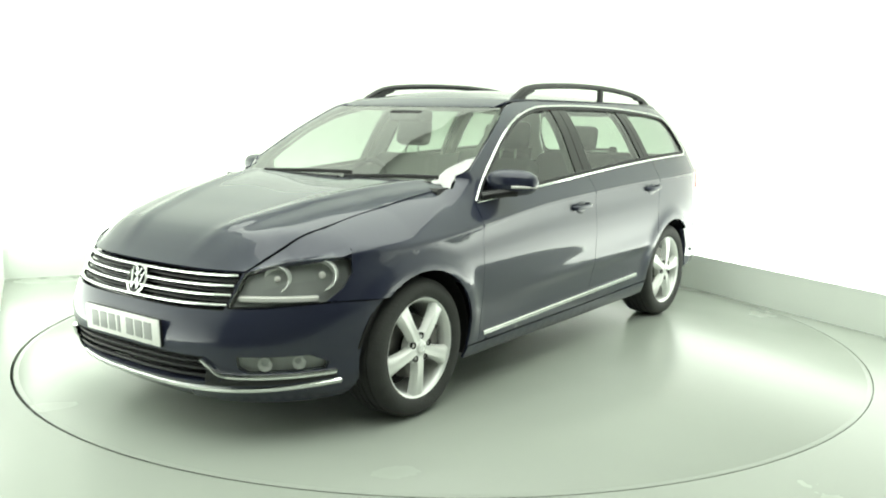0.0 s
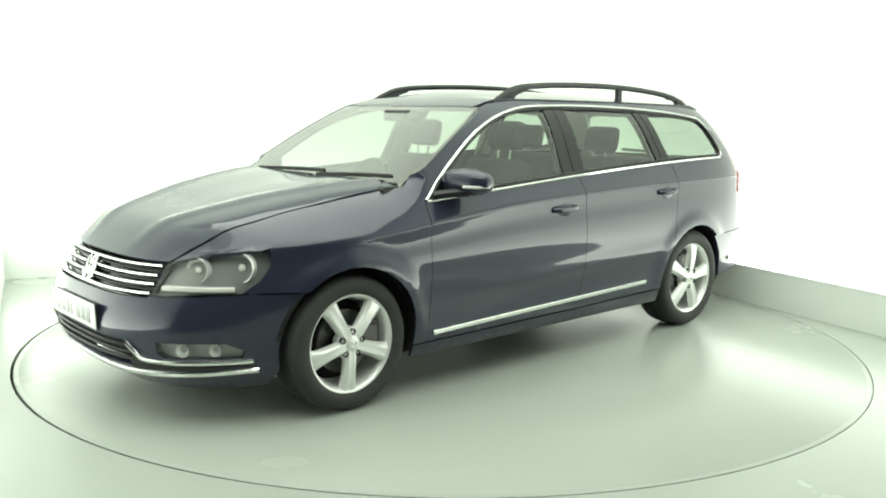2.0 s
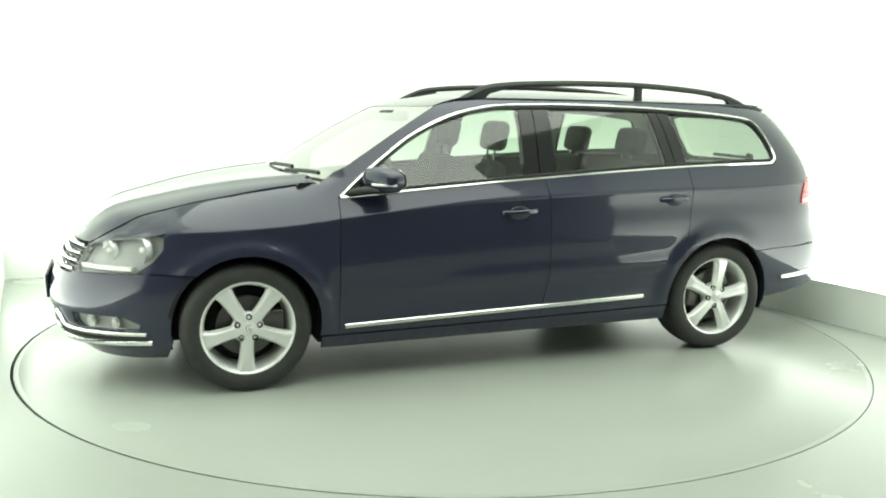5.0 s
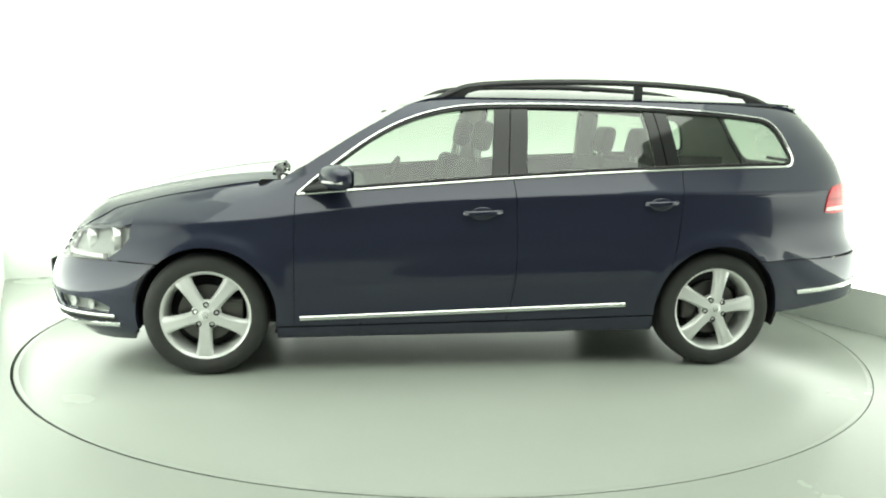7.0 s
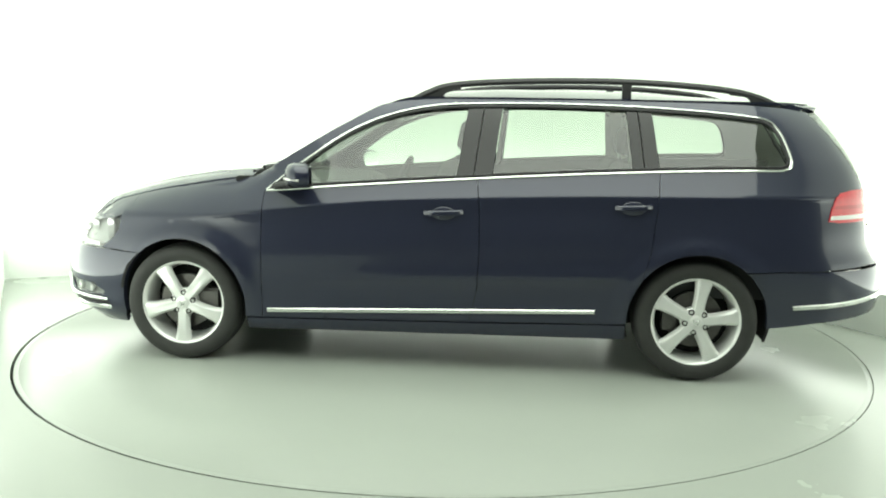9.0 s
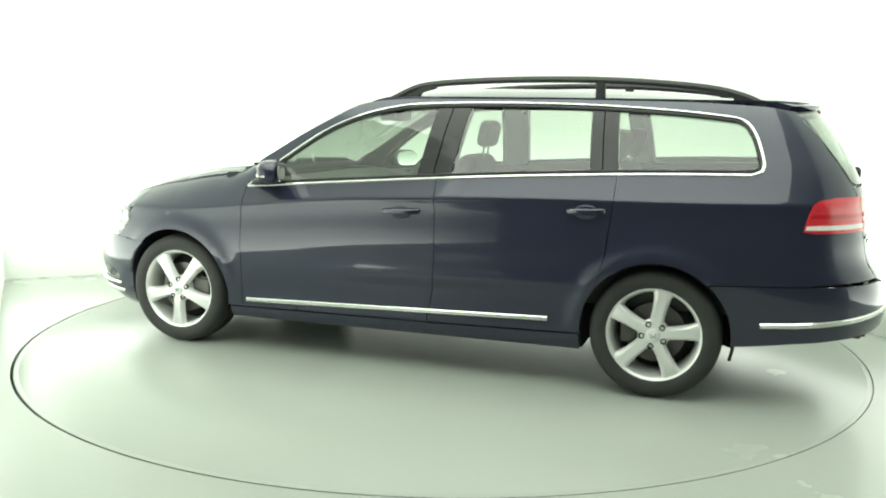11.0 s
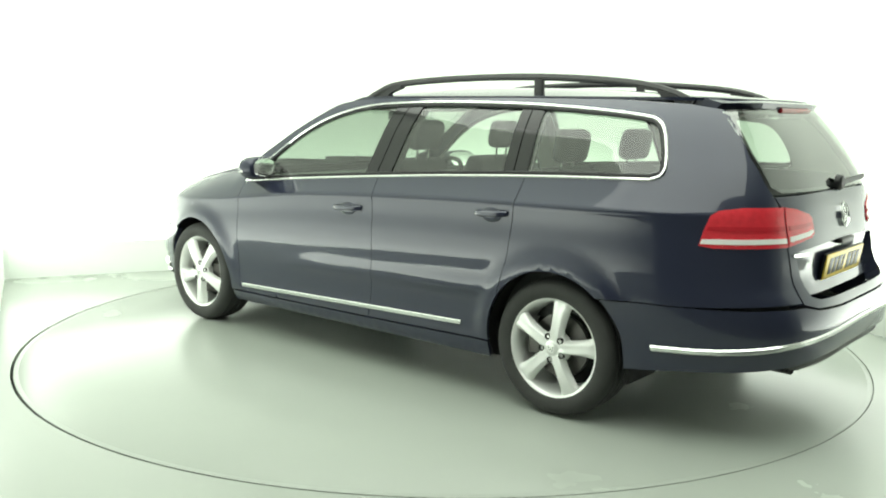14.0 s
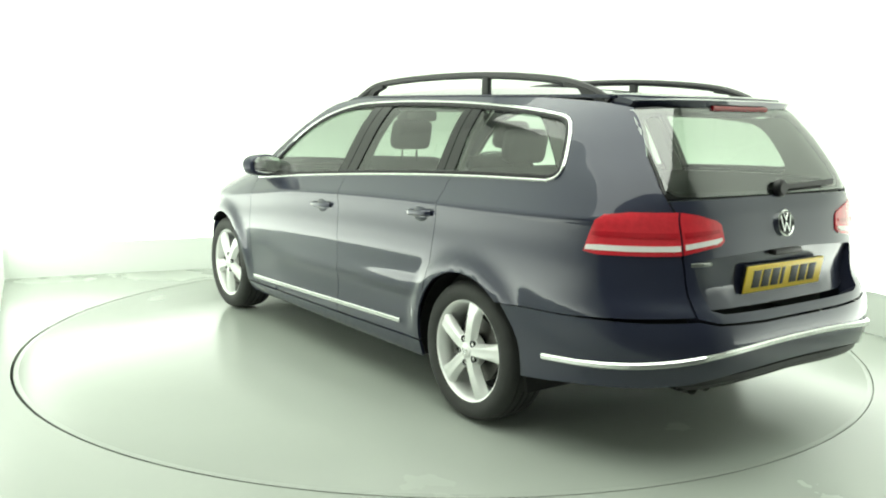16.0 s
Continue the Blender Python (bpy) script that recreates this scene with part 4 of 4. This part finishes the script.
# roof rails
for s in (1, -1):
    rail = new("roof_rail")
    rail.parent = car
    tagged(rail, label="dark satin roof rail")
    keys = [(0.175, 0.592, 1.410), (0.08, 0.585, 1.458), (-0.03, 0.575, 1.497), (-0.25, 0.566, 1.519), (-0.60, 0.560, 1.532), (-0.95, 0.556, 1.532), (-1.25, 0.555, 1.519), (-1.52, 0.553, 1.494), (-1.68, 0.550, 1.458), (-1.79, 0.545, 1.410)]
    bm = bmesh.new()
    pts = [Vector((p.x, s * (p.y - 0.045), p.z)) for p in smooth_line(keys, 5)]
    sweep(bm, pts, slab(0.017, 0.0165, 0.7), ups=[Vector((0, s * 0.3, 1))] * len(pts))
    part("bar", bm, RAIL, rail)
    for x0, x1, x2 in ((0.175, -0.10, -0.02), (-1.79, -1.53, -1.62)):
        bm = bmesh.new()
        prof = [(x0, 1.405)] + [(x, tab(x, [(k[0], k[2]) for k in keys]) - 0.004) for x in np.linspace(x0, x1, 7)] + [(x1, tab(x1, [(k[0], k[2]) for k in keys]) - 0.022), (x2, 1.46), (x2 + (x0 - x2) * 0.2, 1.425)]
        a = [bm.verts.new((x, s * (0.530 if x1 > -1 else 0.508) + 0.016, z)) for x, z in prof]
        b = [bm.verts.new((x, s * (0.530 if x1 > -1 else 0.508) - 0.016, z)) for x, z in prof]
        bm.faces.new(a)
        bm.faces.new(list(reversed(b)))
        for i in range(len(prof)):
            j = (i + 1) % len(prof)
            bm.faces.new((a[i], a[j], b[j], b[i]))
        part("foot", bm, RAIL, rail)
    bm = bmesh.new()
    box(bm, -1.015, -0.965, s * 0.511 - 0.013, s * 0.511 + 0.013, 1.42, 1.53, 0.006)
    part("post", bm, RAIL, rail)

# door handles
for m in (1, -1):
    for x0, x1, z in ((0.045, -0.150, 0.846), (-0.925, -1.100, 0.897)):
        h = new("door_handle")
        h.parent = car
        bm = bmesh.new()
        xm = (x0 + x1) / 2
        y = side_y(xm, z)
        L = abs(x0 - x1) / 2
        pts = [Vector((xm + L * t, m * (y + 0.004 + 0.030 * (1 - abs(t) ** 4)), z - 0.004 * t)) for t in np.linspace(-1, 1, 15)]
        sweep(bm, pts, slab(0.008, 0.013, 0.7))
        part("grip", bm, PAINT, h)
        bm = bmesh.new()
        bmesh.ops.create_uvsphere(bm, u_segments=20, v_segments=10, radius=1)
        bmesh.ops.transform(bm, matrix=Matrix.Translation((xm, m * (y - 0.001), z - 0.006)) @ Matrix.Diagonal((0.062, 0.008, 0.036, 1)), verts=bm.verts)
        part("recess", bm, PAINT, h)

# door mirrors
for m in (1, -1):
    mir = new("door_mirror")
    mir.parent = car
    tagged(mir, label="navy door mirror with black base and indicator strip")
    bm = bmesh.new()
    bmesh.ops.create_uvsphere(bm, u_segments=36, v_segments=20, radius=1)
    for v in bm.verts:
        c = v.co
        k = 1 if c.x < 0 else 0.85
        v.co = Vector((math.copysign(abs(c.x) ** 0.8, c.x) * 0.085 * k, math.copysign(abs(c.y) ** 0.75, c.y) * 0.130, math.copysign(abs(c.z) ** 0.8, c.z) * 0.064))
        if v.co.x < -0.035:
            v.co.x = -0.035 + (v.co.x + 0.035) * 0.3
        v.co.z -= 0.12 * (v.co.y - 0) * 0.15
    bmesh.ops.transform(bm, matrix=pose(0.700, 0.918 * m, 1.022, 0, 0, 20 * m), verts=bm.verts)
    part("shell", bm, PAINT, mir)
    bm = bmesh.new()
    bmesh.ops.create_uvsphere(bm, u_segments=30, v_segments=14, radius=1)
    for v in bm.verts:
        c = v.co
        v.co = Vector((c.x * 0.004, math.copysign(abs(c.y) ** 0.7, c.y) * 0.112, math.copysign(abs(c.z) ** 0.75, c.z) * 0.054))
    bmesh.ops.transform(bm, matrix=pose(0.700, 0.918 * m, 1.022, 0, 0, 20 * m) @ pose(-0.054, 0, 0), verts=bm.verts)
    part("mirror_glass", bm, CHROME, mir)
    bm = bmesh.new()
    pts = smooth_line([(0.83, 0.822 * m, 0.955), (0.79, 0.86 * m, 0.965), (0.735, 0.91 * m, 0.974), (0.705, 0.952 * m, 0.976)], 5)
    sweep(bm, pts, slab(0.045, 0.020, 0.7))
    part("arm", bm, BLACK, mir)
    bm = bmesh.new()
    pts = [pose(0.700, 0.918 * m, 1.004, 0, 0, 20 * m) @ Vector((0.076 * math.cos(a), 0.126 * m * math.sin(a), 0)) for a in np.linspace(0.1, 1.40, 14)]
    sweep(bm, pts, slab(0.006, 0.0065, 0.5))
    part("indicator_strip", bm, WHITE_LENS, mir)
    skin("sail_panel", [(0.885, 0.945), (0.80, 1.012), (0.735, 1.05), (0.715, 0.957)], side, GLOSS_BLACK, mir, step=0.04, lift=-0.002, flange=0.02, mirror=m < 0)


# ---------------------------------------------------------------- wheels
def wheel(cx, m, first):
    w = new("wheel")
    w.parent = car
    w.matrix_basis = Matrix.Translation((cx, 0.776 * m, WHEEL_Z)) @ (pose(0, 0, 0) if m > 0 else pose(0, 0, 0, 0, 0, 180))
    bm = bmesh.new()
    prof = [(0.222, 0.096), (0.228, 0.104), (0.236, 0.110), (0.262, 0.116), (0.284, 0.113), (0.298, 0.104), (0.3085, 0.088), (0.3125, 0.065), (0.3135, 0.060), (0.306, 0.058), (0.306, 0.052), (0.3145, 0.050),
            (0.316, 0.022), (0.308, 0.020), (0.308, 0.012), (0.316, 0.010), (0.316, -0.010), (0.308, -0.012), (0.308, -0.020), (0.316, -0.022), (0.3145, -0.052), (0.306, -0.054), (0.306, -0.060), (0.3125, -0.062), (0.3085, -0.088), (0.298, -0.104), (0.262, -0.116), (0.222, -0.096)]
    lathe(bm, prof, 80)
    part("tyre", bm, RUBBER, w, "black low-profile tyre", angle=50)
    bm = bmesh.new()
    lathe(bm, [(0.150, -0.06), (0.195, -0.055), (0.200, 0.040), (0.207, 0.075), (0.214, 0.092), (0.222, 0.101), (0.229, 0.103), (0.234, 0.099), (0.234, 0.085), (0.225, 0.080), (0.225, -0.098), (0.19, -0.098)], 80)
    part("rim", bm, ALLOY, w, "silver alloy rim")
    for i in range(5):
        a = radians(first + 72 * i)
        bm = bmesh.new()
        rows = []
        for r, half, top, dep in ((0.030, 0.026, 0.104, 0.03), (0.060, 0.0285, 0.107, 0.032), (0.095, 0.0275, 0.109, 0.034), (0.14, 0.0300, 0.1075, 0.034), (0.18, 0.0350, 0.104, 0.032), (0.208, 0.043, 0.0985, 0.028), (0.222, 0.050, 0.094, 0.02)):
            rows.append([(r, -half - 0.006, top - dep), (r, -half, top - 0.010), (r, -half * 0.72, top - 0.001), (r, -half * 0.30, top), (r, 0, top - 0.003), (r, half * 0.30, top), (r, half * 0.72, top - 0.001), (r, half, top - 0.010), (r, half + 0.006, top - dep)])
        vr = [[bm.verts.new((p[0] * math.cos(a) - p[1] * math.sin(a), p[2], p[0] * math.sin(a) + p[1] * math.cos(a))) for p in r] for r in rows]
        for p, q in zip(vr, vr[1:]):
            for k in range(9):
                bm.faces.new((p[k], p[(k + 1) % 9], q[(k + 1) % 9], q[k]))
        bm.faces.new(vr[0])
        bm.faces.new(vr[-1])
        part("spoke", bm, ALLOY, w, angle=40)
    bm = bmesh.new()
    lathe(bm, [(0.001, 0.108), (0.026, 0.108), (0.030, 0.105), (0.034, 0.104), (0.062, 0.098), (0.075, 0.088), (0.075, 0.05)], 40)
    part("hub", bm, ALLOY, w)
    bm = bmesh.new()
    lathe(bm, [(0.001, 0.112), (0.022, 0.112), (0.027, 0.110), (0.028, 0.104)], 32)
    part("hub_cap", bm, ALLOY, w, "grey hub cap with a chrome mark")
    bm = bmesh.new()
    for x0, z0, x1, z1 in ((-0.6, 0.5, -0.28, -0.6), (-0.28, -0.6, 0, 0.1), (0, 0.1, 0.28, -0.6), (0.28, -0.6, 0.6, 0.5)):
        p, q = Vector((x0 * 0.024, 0.113, z0 * 0.024)), Vector((x1 * 0.024, 0.113, z1 * 0.024))
        sweep(bm, [p, q], slab(0.0012, 0.0025, 0.4), ups=[(q - p).cross(Vector((0, 1, 0)))] * 2)
    part("cap_mark", bm, CHROME, w)
    for i in range(5):
        a = radians(first + 36 + 72 * i)
        bm = bmesh.new()
        lathe(bm, [(0.001, 0.097), (0.009, 0.097), (0.010, 0.104), (0.0145, 0.1055), (0.0145, 0.085)], 14)
        bmesh.ops.transform(bm, matrix=Matrix.Translation((0.056 * math.cos(a), 0, 0.056 * math.sin(a))), verts=bm.verts)
        part("wheel_bolt", bm, GLOSS_BLACK, w, "dark recessed wheel bolt")
    bm = bmesh.new()
    lathe(bm, [(0.07, 0.035), (0.145, 0.035), (0.145, 0.012), (0.07, 0.012)], 48, closed=True)
    part("brake_disc", bm, IRON, w, "grey brake disc")
    bm = bmesh.new()
    s = -1 if cx > 0 else 1
    s *= 1 if m > 0 else -1
    box(bm, s * 0.085, s * 0.165, -0.01, 0.055, -0.06, 0.06, 0.012)
    part("brake_caliper", bm, IRON, w)
    bm = bmesh.new()
    lathe(bm, [(0.001, 0.0), (0.12, 0.0), (0.193, -0.045)], 32)
    part("hub_back", bm, LINER, w)
    return w


wheel(AX, 1, 273)
wheel(AX, -1, 300)
wheel(-AX, 1, 28)
wheel(-AX, -1, 10)
for cx in (AX, -AX):
    for m in (1, -1):
        bm = bmesh.new()
        n = 24
        rows = []
        for yy, rr in ((0.888, ARCH + 0.004), (0.86, ARCH + 0.02), (0.58, ARCH + 0.02), (0.57, 0.10)):
            rows.append([bm.verts.new((cx + rr * math.cos(a), m * min(yy, (side_y(cx + rr * math.cos(a), max(0.2, WHEEL_Z + rr * math.sin(a))) - 0.016)), WHEEL_Z + rr * math.sin(a))) for a in np.linspace(radians(-16), radians(196), n)])
        for a, b in zip(rows, rows[1:]):
            for i in range(n - 1):
                bm.faces.new((a[i], a[i + 1], b[i + 1], b[i]))
        part("arch_liner", bm, LINER, car, "dark felt wheel-arch liner")

# ---------------------------------------------------------------- floor pan and cabin
bm = bmesh.new()
for x0, x1, w, z0 in ((1.90, 1.72, 0.55, 0.19), (1.72, 1.0, 0.55, 0.20), (1.0, -1.0, 0.80, 0.20), (-1.0, -1.72, 0.55, 0.24), (-1.72, -2.3, 0.60, 0.34)):
    box(bm, min(x0, x1), max(x0, x1), -w, w, z0, 0.42)
part("floor_pan", bm, LINER, car, "dark underbody", smooth=False)
bm = bmesh.new()
box(bm, 1.0, 1.95, -0.52, 0.52, 0.42, 0.66)
box(bm, 1.45, 2.02, -0.46, 0.46, 0.45, 0.70)
box(bm, 1.40, 1.78, -0.66, 0.66, 0.68, 0.735)
part("engine_bay", bm, LINER, car, smooth=False)
for m in (1, -1):
    bm = bmesh.new()
    xs = np.linspace(0.86, -2.05, 26)
    top = [bm.verts.new((x, m * (side_y(x, window_low(max(-1.79, min(0.89, x)))) - 0.07), window_low(max(-1.79, min(0.89, x))) - 0.012)) for x in xs]
    rim = [bm.verts.new((x, m * (side_y(x, window_low(max(-1.79, min(0.89, x)))) - 0.02), window_low(max(-1.79, min(0.89, x))) - 0.018)) for x in xs]
    low = [bm.verts.new((x, m * max(0.3, min(0.76, side_y(x, 0.6) - 0.1)), 0.42)) for x in xs]
    for i in range(len(xs) - 1):
        bm.faces.new((top[i], top[i + 1], low[i + 1], low[i]))
        bm.faces.new((rim[i], rim[i + 1], top[i + 1], top[i]))
    part("door_card", bm, TRIM_GREY, car, "dark grey door lining")
    for x0, x1 in ((-0.13, -0.30), (-0.99, -1.12)):
        bm = bmesh.new()
        rows = []
        for z in np.linspace(0.98, 1.41, 8):
            lean = -0.115 * (z - 1.2) if x0 > -0.5 else 0.10 * (z - 1.2)
            y = side_y(x0 + lean, z)
            rows.append([bm.verts.new((x + lean, m * (y - d), z)) for x, d in ((x0, 0.018), (x0 - 0.03, 0.075), (x1 + 0.03, 0.075), (x1, 0.018))])
        for a, b in zip(rows, rows[1:]):
            for i in range(3):
                bm.faces.new((a[i], a[i + 1], b[i + 1], b[i]))
        part("pillar_lining", bm, LINING, car, "pale pillar lining")
rear_lining = [(-1.085, 0.95), (-1.085, 1.415)] + [p for p in roof_rim if p[0] < -1.10] + [p for p in rear_rim if p[1] > 0.95]
both("rear_lining", rear_lining, side, LINING, car, "pale lining round the quarter window", step=0.06, lift=-0.030, flange=0.0, holes=[window_poly(-1.132, None, 0.11, 0, 0.004)])
liner_poly = [(x, y * 0.95) for x, y in roof_poly]
skin("headliner", liner_poly, roof, LINING, car, "pale roof lining", step=0.10, lift=-0.030, flange=0.0)
bm = bmesh.new()
rows = []
for y in np.linspace(-0.72, 0.72, 25):
    k = 0.03 * math.exp(-((y + 0.36) / 0.16) ** 2)
    rows.append([bm.verts.new(p) for p in ((0.96, y, 0.955), (0.80, y, 0.962), (0.62, y, 0.955 + k), (0.52, y, 0.925 + k), (0.48, y, 0.86), (0.53, y, 0.70), (0.62, y, 0.50))])
for a, b in zip(rows, rows[1:]):
    for i in range(6):
        bm.faces.new((a[i], a[i + 1], b[i + 1], b[i]))
part("dashboard", bm, TRIM_GREY, car, "dark grey dashboard")
sw = new("steering_wheel")
sw.parent = car
sw.matrix_basis = pose(0.36, -0.36, 0.90, 0, -24, 0) @ pose(0, 0, 0, 0, 0, 90)
bm = bmesh.new()
lathe(bm, [(0.175 + 0.015 * math.cos(a), 0.015 * math.sin(a)) for a in np.linspace(0, 2 * math.pi, 10, endpoint=False)], 40, closed=True)
part("rim", bm, BLACK, sw)
for ang in (0, 180, 270):
    bm = bmesh.new()
    box(bm, 0.03, 0.17, -0.008, 0.008, -0.02, 0.02, 0.005, turn=pose(0, 0, 0, 0, -ang, 0))
    part("spoke", bm, BLACK, sw)
bm = bmesh.new()
box(bm, -0.06, 0.06, -0.02, 0.03, -0.05, 0.05, 0.018)
part("hub", bm, BLACK, sw)


def seat(x, y, w, rear=False):
    s = new("rear_seat" if rear else "front_seat")
    s.parent = car
    tagged(s, label="dark grey cloth seat")
    bm = bmesh.new()
    box(bm, x - 0.05, x + 0.46, y - w / 2, y + w / 2, 0.44, 0.60, 0.05)
    part("cushion", bm, FABRIC, s)
    bm = bmesh.new()
    vs = box(bm, -0.065, 0.065, -w / 2, w / 2, 0.0, 0.60, 0.05)
    for v in bm.verts:
        v.co.y *= 1 - 0.22 * max(0, v.co.z - 0.25)
        v.co.x += 0.03 * (abs(v.co.y) / (w / 2)) ** 2
    bmesh.ops.transform(bm, matrix=pose(x, y, 0.52, 0, -20 if not rear else -22, 0), verts=bm.verts)
    part("backrest", bm, FABRIC, s)
    for yy in ((0,) if not rear else ((-w / 4, w / 4) if w > 0.7 else (0,))):
        bm = bmesh.new()
        box(bm, -0.045, 0.045, -0.125, 0.125, 0.0, 0.17, 0.04)
        bmesh.ops.transform(bm, matrix=pose(x - 0.225, y + yy, 1.145 if not rear else 1.115, 0, -12, 0), verts=bm.verts)
        part("headrest", bm, FABRIC, s)
        for d in (-0.05, 0.05):
            bm = bmesh.new()
            sweep(bm, [Vector((x - 0.212, y + yy + d, 1.05)), Vector((x - 0.228, y + yy + d, 1.18))], oval(0.007, 0.007, 8), ups=[Vector((1, 0, 0))] * 2)
            part("headrest_post", bm, CHROME, s)
    return s


seat(0.11, 0.37, 0.50)
seat(0.11, -0.37, 0.50)
seat(-0.83, 0.33, 0.62, True)
seat(-0.83, -0.33, 0.62, True)
bm = bmesh.new()
box(bm, -2.05, -1.12, -0.60, 0.60, 0.93, 0.955, 0.01)
part("load_cover", bm, TRIM_GREY, car, "dark grey load cover behind the seats")
bm = bmesh.new()
box(bm, 0.30, 0.42, -0.12, 0.12, 1.30, 1.365, 0.02)
part("interior_mirror", bm, BLACK, car)

# ---------------------------------------------------------------- what moves
TURN = [(0.0, 233.30), (0.5, 231.43), (1.0, 228.81), (1.5, 225.50), (2.0, 222.0), (2.5, 218.47), (3.0, 214.94), (3.5, 211.46), (4.0, 207.98), (6.5, 190.91),
        (7.0, 187.66), (7.5, 184.50), (8.0, 181.28), (8.5, 177.99), (9.0, 174.58), (11.5, 156.79), (12.0, 153.30), (12.5, 149.87), (13.0, 146.42),
        (13.5, 143.05), (14.0, 139.70), (14.5, 136.32), (15.0, 132.87), (15.5, 129.42), (16.0, 125.92)]


def motions():
    walk(turntable, [(t, pose(0, 0, 0, 0, 0, a)) for t, a in TURN])
    walk(car, [(t, pose(0, 0, 0, 0, 0, a) @ pose(-0.022, -0.008, 0)) for t, a in TURN])


motions()
